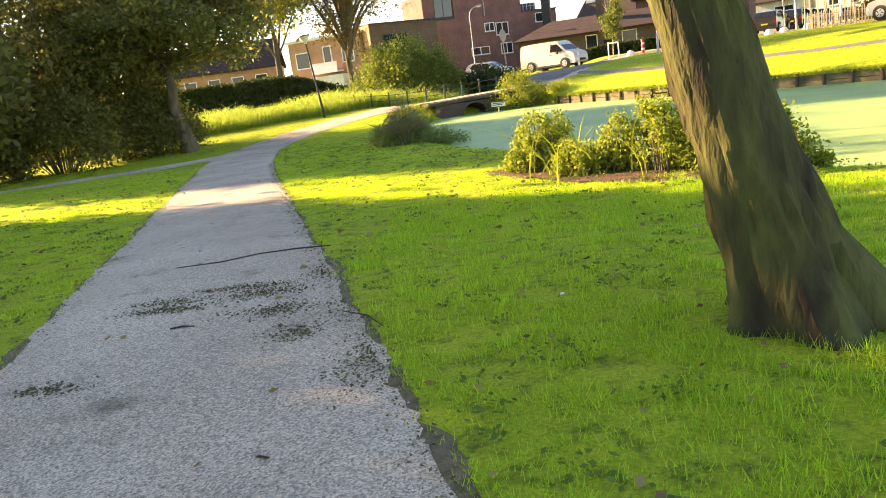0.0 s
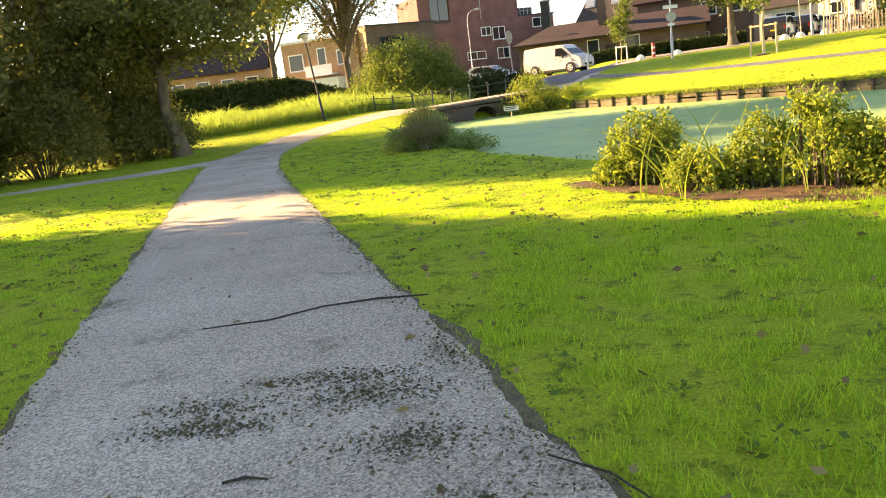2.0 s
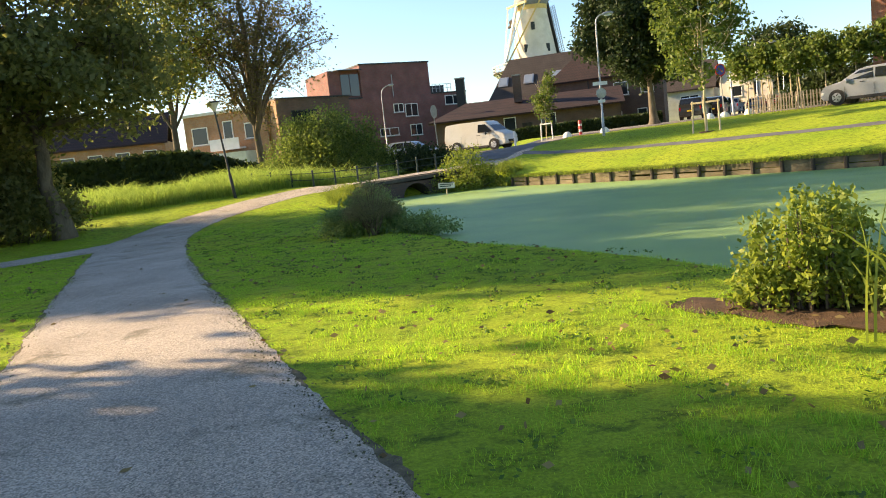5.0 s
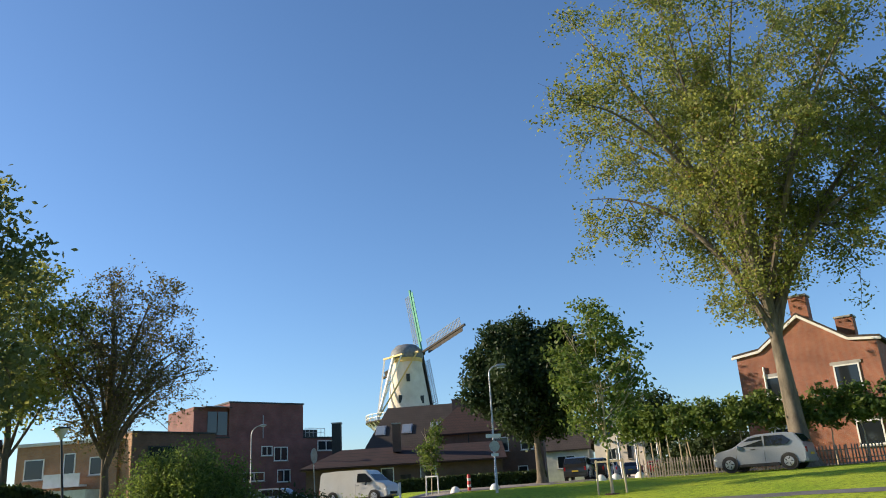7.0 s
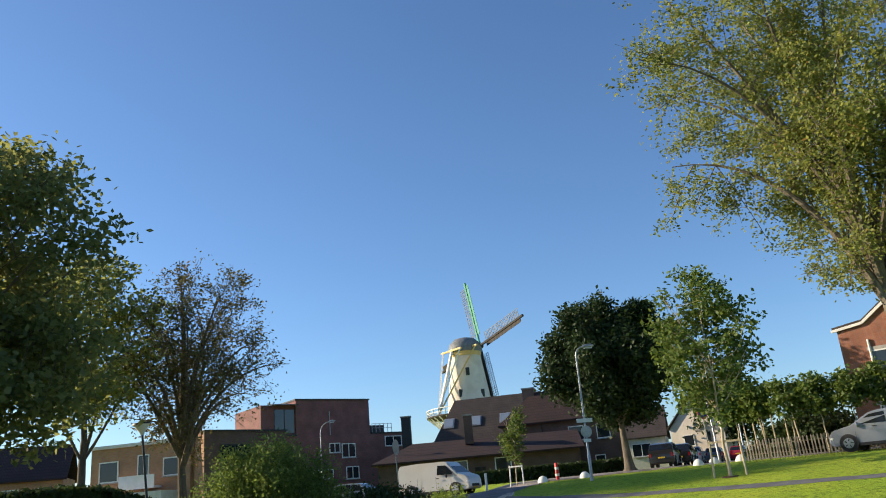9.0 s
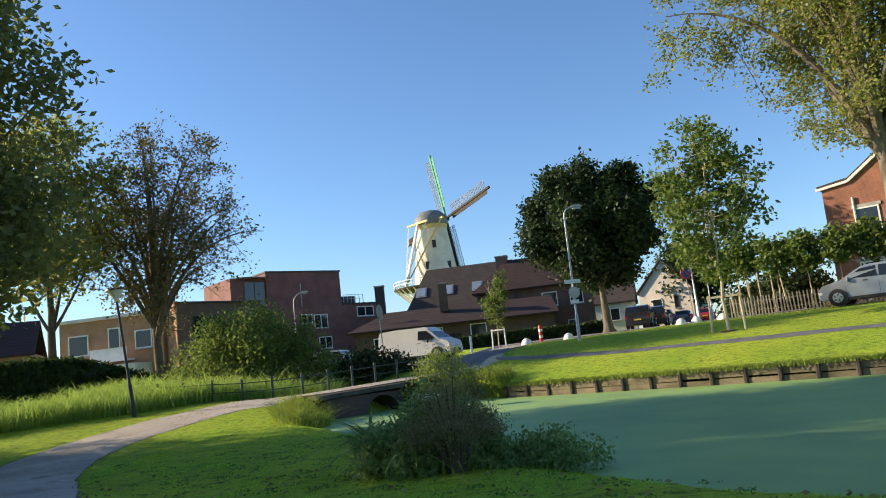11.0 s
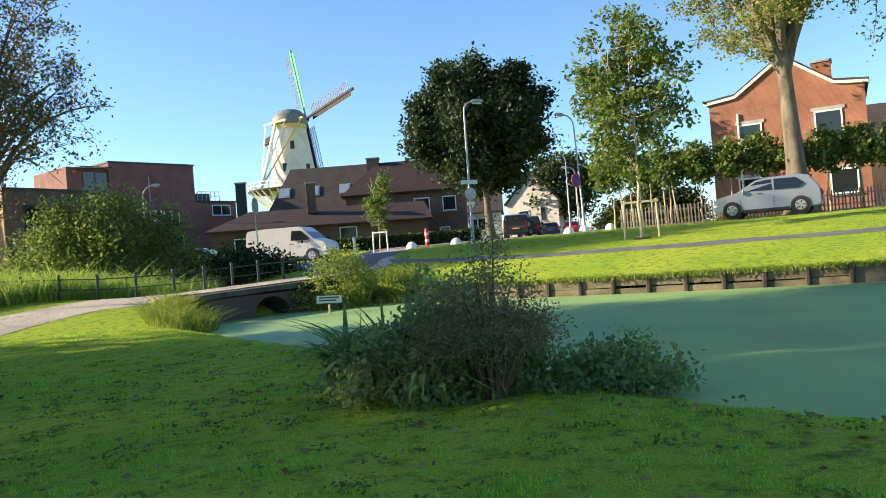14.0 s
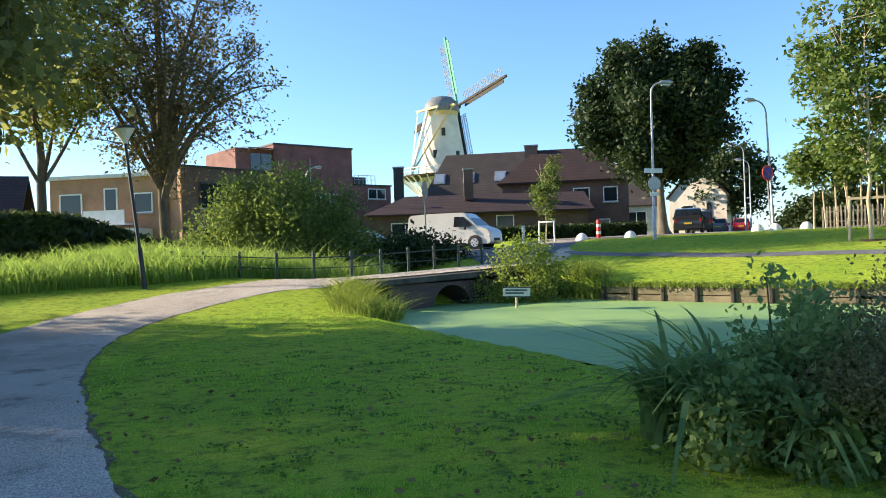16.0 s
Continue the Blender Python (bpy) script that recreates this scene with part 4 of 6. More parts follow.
# ---- buildings ----
def window(parent, x, z, w, h, y=0.0, frame_mat=None, bars=1, ny=-1, label="white-framed window"):
    """A window in a wall that faces ny along y: frame, panes and sill."""
    fm = frame_mat or WHITE
    e = Shape()
    t = 0.09
    y0, y1 = (y - 0.05, y + 0.05)
    e.box(x - w / 2, y0, z, x + w / 2, y1, z + t).box(x - w / 2, y0, z + h - t, x + w / 2, y1, z + h)
    e.box(x - w / 2, y0, z + t, x - w / 2 + t, y1, z + h - t).box(x + w / 2 - t, y0, z + t, x + w / 2, y1, z + h - t)
    for k in range(1, bars):
        xx = x - w / 2 + w * k / bars
        e.box(xx - t / 2, y0, z + t, xx + t / 2, y1, z + h - t)
    ob = part("window", e, fm, parent, label)
    part("pane", Shape().box(x - w / 2 + t, y - 0.015, z + t, x + w / 2 - t, y + 0.015, z + h - t), GLASS, ob)
    part("sill", Shape().box(x - w / 2 - 0.08, y + ny * 0.14, z - 0.08, x + w / 2 + 0.08, y, z - 0.003), CONCRETE, ob)
    return ob


def gable_roof(parent, x0, x1, y0, y1, eave, ridge, material, over=0.35, axis="x", name="roof"):
    """A pitched roof with thickness; the ridge runs along the axis."""
    t = 0.18
    if axis == "x":
        m = (y0 + y1) / 2
        o = [(y0 - over, eave - 0.1), (m, ridge), (y1 + over, eave - 0.1), (y1 + over, eave - 0.1 - t), (m, ridge - t), (y0 - over, eave - 0.1 - t)]
        return part(name, Shape().prism(o, "x", x0 - over, x1 + over), material, parent)
    m = (x0 + x1) / 2
    o = [(x0 - over, eave - 0.1), (m, ridge), (x1 + over, eave - 0.1), (x1 + over, eave - 0.1 - t), (m, ridge - t), (x0 - over, eave - 0.1 - t)]
    return part(name, Shape().prism(o, "y", y0 - over, y1 + over), material, parent)


def chimney(parent, x, y, z0, z1, w, material):
    c = part("chimney", Shape().box(x - w / 2, y - w / 2, z0, x + w / 2, y + w / 2, z1), material, parent)
    part("chimney_cap", Shape().box(x - w / 2 - 0.07, y - w / 2 - 0.07, z1, x + w / 2 + 0.07, y + w / 2 + 0.07, z1 + 0.12), CONCRETE, c)


def facing(ax, ay, bx, by, z):
    """The pose of a house whose front runs from a to b, seen from the front with a on the left."""
    return pose(ax, ay, z, 0, 0, math.degrees(math.atan2(by - ay, bx - ax)))


# red brick gable house on the right
L_HOUSE = 8.6
h1 = thing("house", facing(29.0, 55.4, 34.3, 48.95, 1.75), "two-storey red brick gable house with white trim", "house")
g = Shape().prism([(0, 0), (L_HOUSE, 0), (L_HOUSE, 7.25), (L_HOUSE * 0.82, 7.45), (L_HOUSE * 0.5, 9.4), (L_HOUSE * 0.18, 7.45), (0, 7.25)], "y", 0, 11)
part("wall", g, BRICK_RED, h1)
for sx, ex in ((0.18, 0.5), (0.82, 0.5)):
    part("roof", Shape().prism([(L_HOUSE * sx, 7.52), (L_HOUSE * ex, 9.5), (L_HOUSE * ex, 9.66), (L_HOUSE * sx, 7.68)], "y", -0.05, 11.2), TILE_DARK, h1)
part("roof_foot", Shape().prism([(-0.25, 7.3), (L_HOUSE * 0.18, 7.52), (L_HOUSE * 0.18, 7.68), (-0.25, 7.46)], "y", -0.05, 11.2), TILE_DARK, h1)
part("roof_foot", Shape().prism([(L_HOUSE + 0.25, 7.3), (L_HOUSE * 0.82, 7.52), (L_HOUSE * 0.82, 7.68), (L_HOUSE + 0.25, 7.46)], "y", -0.05, 11.2), TILE_DARK, h1)
tr = Shape()
prof = [(-0.3, 7.22), (L_HOUSE * 0.18, 7.44), (L_HOUSE * 0.5, 9.41), (L_HOUSE * 0.82, 7.44), (L_HOUSE + 0.3, 7.22)]
for a, b in zip(prof, prof[1:]):
    tr.bar((a[0], -0.1, a[1]), (b[0], -0.1, b[1]), 0.14, 0.16)
part("bargeboard", tr, WHITE, h1)
for wx, wz, ww, wh in ((2.3, 4.2, 1.35, 1.5), (6.6, 4.2, 1.5, 1.7), (2.1, 0.8, 1.4, 1.6), (7.2, 0.9, 1.5, 1.5)):
    w1 = window(h1, wx, wz, ww, wh, -0.02)
    part("lintel", Shape().box(wx - ww / 2 - 0.15, -0.07, wz + wh + 0.003, wx + ww / 2 + 0.15, 0.02, wz + wh + 0.2), CONCRETE, w1)
part("downpipe", Shape().tube([(1.65, -0.1, 0), (1.65, -0.1, 6.4)], 0.07, 8), WHITE, h1)
chimney(h1, 4.3, 1.6, 8.2, 10.9, 1.1, BRICK_RED)
chimney(h1, 6.4, 4.5, 7.6, 9.5, 1.1, BRICK_RED)

# flat-roofed dark brick block
h2 = thing("apartment_building", pose(-9.75, 99.5, 0.6, 0, 0, 27), "dark red brick block with stepped flat roofs", "building")
part("wall", Shape().box(0, 0, 0, 19.0, 10, 8.2), BRICK_DARK, h2, bevel=0.02)
part("upper_storey", Shape().box(4.4, 0.3, 8.203, 14.0, 9, 12.2), BRICK_DARK, h2, "windowless red brick top storey")
part("roof_edge", Shape().box(4.3, 0.2, 12.203, 14.1, 9.1, 12.38).box(0, -0.1, 8.203, 4.29, 10, 8.36).box(14.11, -0.1, 8.203, 19.1, 10, 8.36), METAL_DARK, h2)
lg = part("roof_room", Shape().box(0.3, 0.6, 8.37, 4.39, 8, 11.7), BRICK_DARK, h2, "brick roof room with a dark glazed corner and awning")
part("pane", Shape().box(1.9, 0.5, 8.6, 3.0, 0.597, 11.2).box(3.1, 0.5, 8.6, 4.25, 0.597, 11.2), GLASS, lg)
part("awning", Shape().prism([(-0.5, 11.55), (0.6, 11.75), (0.6, 11.85), (-0.5, 11.65)], "x", 1.2, 4.38), METAL_DARK, lg)
for wx, wz, ww, wh in ((9.0, 6.2, 1.4, 1.1), (10.8, 5.6, 1.8, 1.6), (17.0, 6.7, 2.4, 1.2), (7.4, 3.4, 2.6, 1.0), (11.2, 3.2, 1.7, 1.4)):
    window(h2, wx, wz, ww, wh, -0.02, bars=2)
part("vent_pipe", Shape().tube([(8.6, 0.2, 7.6), (8.6, 0.2, 10.9)], 0.06, 6), METAL_GREY, h2)
rl = Shape()
for k in range(6):
    rl.bar((14.3 + k * 0.55, 0.3, 8.36), (14.3 + k * 0.55, 0.3, 9.4), 0.05)
rl.bar((14.3, 0.3, 9.4), (17.1, 0.3, 9.4), 0.05).bar((14.3, 0.3, 8.9), (17.1, 0.3, 8.9), 0.04)
part("railing", rl, METAL_GREY, h2)
part("roof_box", Shape().box(15.2, 3, 8.37, 17.6, 6, 9.5), METAL_DARK, h2)

# low terrace house behind the hedge, lit side coloured orange, shaded front dark
h3 = thing("house", facing(-12.3, 74.5, -8.3, 77.5, 1.0), "flat-roofed brick house coloured orange on its lit side, brown on its shaded front", "house")
part("wall", Shape().box(0, 0, 0, 7.5, 9, 6.4), BRICK_BROWN, h3)
# sunlight on this side put into an orange brick sheet over the brown
part("lit_side_wall", Shape().box(-0.08, -0.02, 0, -0.004, 9.0, 6.4), BRICK_ORANGE, h3, "side wall in brighter orange brick for the sun on it")
part("roof_edge", Shape().box(-0.1, -0.1, 6.403, 7.6, 9.1, 6.53), METAL_DARK, h3)
window(h3, 2.6, 3.6, 2.6, 1.8, -0.02, bars=2, frame_mat=METAL_DARK, label="dark-framed wide window")
window(h3, 2.6, 0.8, 2.6, 1.6, -0.02, bars=2)
h3b = thing("house", facing(-21.5, 78.5, -12.9, 75.2, 1.0), "sunlit orange brick terrace house with white balcony", "house")
part("wall", Shape().box(0, 0, 0, 8.6, 7, 5.9), BRICK_ORANGE, h3b)
part("roof_edge", Shape().box(-0.2, -0.2, 5.903, 8.8, 7.2, 6.15), AWNING, h3b)
for wx, wz, ww, wh in ((1.6, 3.3, 1.7, 1.6), (4.6, 3.1, 1.0, 2.1), (7.0, 3.4, 1.4, 1.4)):
    window(h3b, wx, wz, ww, wh, -0.02)
part("balcony", Shape().box(3.2, -1.1, 2.6, 6.2, -0.003, 2.75).box(3.2, -1.1, 2.753, 6.2, -1.02, 3.6), WHITE, h3b)
part("extension", Shape().box(0.5, -2.4, 0, 7.6, -0.003, 2.3), AWNING, h3b, "low white garden extension")

# low brick house with hipped red tile roof
h4 = thing("house", facing(1.6, 84.5, 19.6, 80.6, 1.1), "low brown brick house with hipped red tile roof", "house")
part("wall", Shape().box(0, 0, 0, 18.4, 7, 3.35), BRICK_BROWN, h4)
part("roof", Shape().add([(-0.5, -0.6, 3.2), (18.8, -0.6, 3.2), (18.8, 7.5, 3.2), (-0.5, 7.5, 3.2), (3.0, 3.5, 4.95), (18.8, 3.5, 4.95),
                          (-0.5, -0.6, 3.05), (18.8, -0.6, 3.05), (18.8, 7.5, 3.05), (-0.5, 7.5, 3.05)],
                         [(0, 1, 5, 4), (3, 0, 4), (2, 3, 4, 5), (1, 2, 5), (6, 7, 1, 0), (7, 8, 2, 1), (8, 9, 3, 2), (9, 6, 0, 3), (9, 8, 7, 6)]), TILE_RED, h4)
for wx, wz, ww, wh in ((3.0, 1.4, 2.4, 1.1), (7.6, 1.0, 1.2, 1.9), (11.4, 0.9, 1.5, 2.0)):
    window(h4, wx, wz, ww, wh, -0.02, bars=2 if ww > 2 else 1)
dr = part("door", Shape().box(8.8, -0.05, 0, 9.8, 0.04, 2.2), DARK_WOOD, h4)
chimney(h4, 2.3, 5.6, 4.4, 7.7, 0.9, METAL_DARK)
chimney(h4, 8.5, 2.2, 4.4, 7.0, 0.8, BRICK_BROWN)

# tall dark roof behind it
h5 = thing("house", facing(8.2, 98.2, 20.5, 93.2, 1.1), "old farmhouse with a long dark tiled roof and skylights", "house")
part("wall", Shape().box(0.4, 0.4, 0, 12.4, 8.6, 5.0), BRICK_BROWN, h5)
part("roof", Shape().add([(0.1, -0.1, 4.5), (12.7, -0.1, 4.5), (12.7, 9.1, 4.5), (0.1, 9.1, 4.5), (2.6, 4.5, 10.4), (12.7, 4.5, 10.4),
                          (0.1, -0.1, 4.32), (12.7, -0.1, 4.32), (12.7, 9.1, 4.32), (0.1, 9.1, 4.32)],
                         [(0, 1, 5, 4), (3, 0, 4), (2, 3, 4, 5), (1, 2, 5), (6, 7, 1, 0), (7, 8, 2, 1), (8, 9, 3, 2), (9, 6, 0, 3), (9, 8, 7, 6)]), TILE_DARK, h5, "long dark tiled roof with a hipped end")
for k, wx in enumerate((1.6, 4.7, 8.0)):
    s5 = Shape()
    y0, z0, y1, z1 = 1.95, 7.07, 2.8, 8.16
    sl = part("skylight", s5.add([(wx, y0 - 0.12, z0 + 0.08), (wx + 1.2, y0 - 0.12, z0 + 0.08), (wx + 1.2, y1 - 0.12, z1 + 0.08), (wx, y1 - 0.12, z1 + 0.08),
                                  (wx, y0 + 0.1, z0 - 0.1), (wx + 1.2, y0 + 0.1, z0 - 0.1), (wx + 1.2, y1 + 0.1, z1 - 0.1), (wx, y1 + 0.1, z1 - 0.1)],
                                 [(0, 1, 2, 3), (7, 6, 5, 4), (0, 4, 5, 1), (1, 5, 6, 2), (2, 6, 7, 3), (3, 7, 4, 0)]), METAL_GREY, h5, "grey-framed roof window")
    # pale blue-grey pane colour stands in for the sky's reflection
    part("pane", Shape().add([(wx + 0.12, y0 - 0.05, z0 + 0.21), (wx + 1.08, y0 - 0.05, z0 + 0.21), (wx + 1.08, y1 - 0.22, z1 + 0.0), (wx + 0.12, y1 - 0.22, z1 + 0.0)], [(0, 1, 2, 3)]), glass_mat("sky-reflecting pane colour", (0.25, 0.3, 0.36)) if k == 0 else bpy.data.materials["sky-reflecting pane colour"], sl)
part("gutter_board", Shape().box(1.0, -0.35, 4.0, 12.8, -0.15, 4.2), WHITE, h5)

# two-storey brick house with hipped roof beside it
h6 = thing("house", facing(14.6, 88.6, 25.2, 84.2, 1.1), "two-storey brown brick house with hipped tile roof", "house")
part("wall", Shape().box(0, 0, 0, 11.4, 6, 6.2), BRICK_BROWN, h6)
part("roof", Shape().add([(-0.4, -0.5, 6.1), (11.8, -0.5, 6.1), (11.8, 6.5, 6.1), (-0.4, 6.5, 6.1), (3.0, 3, 9.4), (8.6, 3, 9.4), (-0.4, -0.5, 5.95), (11.8, -0.5, 5.95), (11.8, 6.5, 5.95), (-0.4, 6.5, 5.95)],
                         [(0, 1, 5, 4), (3, 0, 4), (2, 3, 4, 5), (1, 2, 5), (6, 7, 1, 0), (7, 8, 2, 1), (8, 9, 3, 2), (9, 6, 0, 3), (9, 8, 7, 6)]), TILE_RED, h6)
chimney(h6, 2.6, 3.2, 7.6, 9.8, 1.2, BRICK_BROWN)
for wx, wz, ww, wh in ((7.2, 4.0, 1.5, 1.4), (9.8, 4.0, 1.3, 1.4), (6.6, 0.9, 1.1, 1.5), (9.2, 0.3, 1.0, 2.2)):
    window(h6, wx, wz, ww, wh, -0.02)
part("downpipe", Shape().tube([(3.9, -0.09, 0), (3.9, -0.09, 5.9)], 0.06, 6), METAL_DARK, h6)

# pale houses far along the street
h7 = thing("house", facing(36.5, 97.5, 41.0, 93.5, 1.0), "white rendered gable house with grey roof along the street", "house")
part("wall", Shape().prism([(0, 0), (6, 0), (6, 5.2), (3, 8.6), (0, 5.2)], "y", 0, 9), PLASTER, h7)
gable_roof(h7, 0, 6, 0, 9, 5.3, 8.85, TILE_DARK, 0.3, "y")
window(h7, 2.0, 3.0, 1.2, 1.3, -0.02)
window(h7, 4.2, 3.0, 0.5, 1.4, -0.02, frame_mat=METAL_DARK, label="narrow dark window")
h8 = thing("house", facing(30.5, 101.5, 36.2, 98.5, 1.0), "cream rendered house with brown tiled roof", "house")
part("wall", Shape().box(0, 0, 0, 6.4, 8, 4.6), AWNING, h8)
gable_roof(h8, 0, 6.4, 0, 8, 4.7, 8.2, TILE_DARK, 0.3)
window(h8, 3.6, 2.4, 2.2, 1.5, -0.02, bars=2)
h9 = thing("house", pose(-46, 92, 0.8, 0, 0, 8), "distant brick terrace house with red roof", "house")
part("wall", Shape().box(0, 0, 0, 18, 8, 5.2), BRICK_ORANGE, h9)
gable_roof(h9, 0, 18, 0, 8, 5.2, 8.6, TILE_RED)
for k in range(6):
    window(h9, 1.8 + k * 2.9, 3.0, 1.5, 1.3, -0.02)
h10 = thing("house", pose(46, 60, 1.4, 0, 0, -40), "dark brick terrace behind the red house", "house")
part("wall", Shape().box(0, 0, 0, 16, 9, 5.6), BRICK_BROWN, h10)
gable_roof(h10, 0, 16, 0, 9, 5.6, 9.0, TILE_DARK)

# ---- windmill ----
MX, MY, MZ = 30.5, 182.7, 1.0
mill = thing("windmill", pose(MX, MY, MZ), "white tower windmill with grey cap and lattice sails", "windmill")
mill.scale = (1.3, 1.3, 1.3)
part("tower", Shape().tube([(0, 0, 0), (0, 0, 8), (0, 0, 14), (0, 0, 22.6)], [5.4, 4.6, 3.85, 2.6], 40), PLASTER, mill, "tapered white plastered tower", smooth=True)
part("tower_band", Shape().tube([(0, 0, 22.603), (0, 0, 23.3)], [2.72, 2.72], 36), CREAM, mill)
cap = Shape()
prof = [(2.85, 23.3), (2.95, 24.0), (2.65, 24.9), (1.8, 25.7), (0.5, 26.0)]
cap.tube([(0, 0, z) for r, z in prof], [r for r, z in prof], 20)
part("cap", cap, GREY_CAP, mill, "dark grey boarded cap", smooth=True)
AX, BX = Vector((0.9, 0.436, 0)), Vector((0.436, -0.9, 0))
UP = Vector((0, 0, 1))
hub = AX * 3.4 + UP * 24.7
part("windshaft", Shape().tube([AX * 2.0 + UP * 24.5, hub + AX * 0.5], 0.42, 10), METAL_DARK, mill)
du = (UP * 10.8 - BX * 2.4).normalized()
dv = (UP * 2.4 + BX * 10.8).normalized()
for k, d in enumerate((du, dv, -du, -dv)):
    n = d.cross(AX)
    sl = part("sail", Shape().bar(hub - d * 0.4, hub + d * 12.6, 0.36), GREEN_SAIL if k == 0 else DARK_WOOD, mill, "wooden sail stock")
    lat = Shape()
    for j in range(25):
        q = hub + d * (2.0 + j * 0.4)
        lat.bar(q - n * 0.3, q + n * 1.75, 0.07)
    for w in (0.6, 1.15, 1.7):
        lat.bar(hub + d * 2.0 + n * w, hub + d * 11.7 + n * w, 0.06)
    part("lattice", lat, LATTICE if k < 2 else DARK_WOOD, sl)
    bd = Shape().add([hub + d * 2 - n * 0.9 - AX * 0.1, hub + d * 11.9 - n * 0.9 - AX * 0.1, hub + d * 11.9 - n * 0.15, hub + d * 2 - n * 0.15], [(0, 1, 2, 3)])
    bd.add([hub + d * 2 - n * 0.9 - AX * 0.16, hub + d * 11.9 - n * 0.9 - AX * 0.16, hub + d * 11.9 - n * 0.15 - AX * 0.06, hub + d * 2 - n * 0.15 - AX * 0.06], [(3, 2, 1, 0)])
    part("board", bd, GREEN_SAIL if k == 0 else DARK_WOOD, sl)
tail = -AX
foot = tail * 6.6 + UP * 12.9
for name, a, b, w in (("tail_pole", tail * 2.8 + UP * 23.8, foot, 0.4), ("long_brace", tail * 0.4 + BX * 3.6 + UP * 24.0, foot, 0.26), ("long_brace", tail * 0.4 - BX * 3.6 + UP * 24.0, foot, 0.26),
                      ("short_brace", tail * 3.0 + BX * 2.6 + UP * 23.6, foot + UP * 0.6, 0.2), ("short_brace", tail * 3.0 - BX * 2.6 + UP * 23.6, foot + UP * 0.6, 0.2),
                      ("spreader", tail * 0.4 - BX * 4.0 + UP * 24.0, tail * 0.4 + BX * 4.0 + UP * 24.0, 0.32), ("spreader", tail * 3.0 - BX * 2.9 + UP * 23.6, tail * 3.0 + BX * 2.9 + UP * 23.6, 0.3)):
    part(name, Shape().bar(a, b, w), CREAM if name in ("spreader", "long_brace") else WHITE, mill)
st = Shape()
for k in range(32):
    a0, a1 = 2 * math.pi * k / 32, 2 * math.pi * (k + 1) / 32
    st.add([(r * math.cos(a), r * math.sin(a), z) for z in (12.4, 12.6) for r, a in ((3.9, a0), (7.6, a0), (7.6, a1), (3.9, a1))],
           [(3, 2, 1, 0), (4, 5, 6, 7), (0, 1, 5, 4), (1, 2, 6, 5), (2, 3, 7, 6), (3, 0, 4, 7)])
gallery = part("gallery", st, DARK_WOOD, mill)
gr = Shape()
for k in range(32):
    a0, a1 = 2 * math.pi * k / 32, 2 * math.pi * (k + 1) / 32
    p, q = Vector((7.5 * math.cos(a0), 7.5 * math.sin(a0), 12.6)), Vector((7.5 * math.cos(a1), 7.5 * math.sin(a1), 12.6))
    gr.bar(p, p + UP * 1.1, 0.14).bar(p + UP * 1.1, q + UP * 1.1, 0.13).bar(p + UP * 0.55, q + UP * 0.55, 0.1)
    gr.bar(p - UP * 0.1, Vector((p.x * 0.57, p.y * 0.57, 9.6)), 0.16)
part("gallery_rail", gr, WHITE, gallery)
for ang, zz in ((-100, 19.0), (-60, 15.2), (-125, 15.4)):
    r = 5.4 - (5.4 - 2.6) * zz / 22.6
    q = Vector((math.cos(radians(ang)), math.sin(radians(ang)), 0))
    part("window", Shape().bar(q * (r - 0.05) + UP * zz, q * (r - 0.05) + UP * (zz + 1.3), 0.6, 0.5), METAL_DARK, mill, "small dark tower window")

# ---- bridge ----
BR = pose(-3.9, 42.4, 0, 0, 0, 30.7)
bridge = thing("bridge", BR, "small brick arch bridge with a concrete deck over the creek", "bridge")
arch = [(1.75 + 0.72 * math.cos(math.pi * (1 - k / 12)), -0.55 + 0.62 * math.sin(math.pi * (1 - k / 12))) for k in range(13)]
part("abutment", Shape().prism([(-0.6, -1.3), (1.03, -1.3)] + arch + [(2.47, -1.3), (5.9, -1.3), (5.9, 0.16), (-0.6, 0.16)], "y", -1.8, 1.0), BRICK_OLD, bridge, "dark mossy brick wall with an arched culvert")
part("deck", Shape().prism([(-1.0, 0.165), (6.3, 0.30), (6.3, 0.49), (-1.0, 0.31)], "y", -1.95, 1.15), DARK_CONCRETE, bridge, bevel=0.02)
rail_pts = [(-9.6, 45.4), (-8.6, 44.9), (-7.5, 44.4), (-6.4, 43.9), (-5.3, 43.55), (-4.2, 43.3), (-3.22, 43.88), (-2.25, 44.46), (-1.28, 45.04), (-0.3, 45.62), (0.68, 46.2), (1.66, 46.8)]
fence = thing("railing", pose(0, 0, 0), "low dark green steel railing along the bridge", "railing")
tops = []
post_me = Shape().tube([(0, 0, -0.1), (0, 0, 0.72)], 0.045, 8).dome((0, 0, 0.72), 0.06, 0.06, 0.07, 8, 3).mesh("post", RAIL_GREEN, True)
for x, y in rail_pts:
    z = max(float(land(x, y)) + 0.02, deck_height(x, y))
    part("post", post_me, RAIL_GREEN, fence, at=pose(x, y, z))
    tops.append((x, y, z))
for hgt, r in ((0.62, 0.019), (0.30, 0.015)):
    part("rail", Shape().tube([(x, y, z + hgt) for x, y, z in tops], r, 6), RAIL_GREEN, fence, smooth=True)

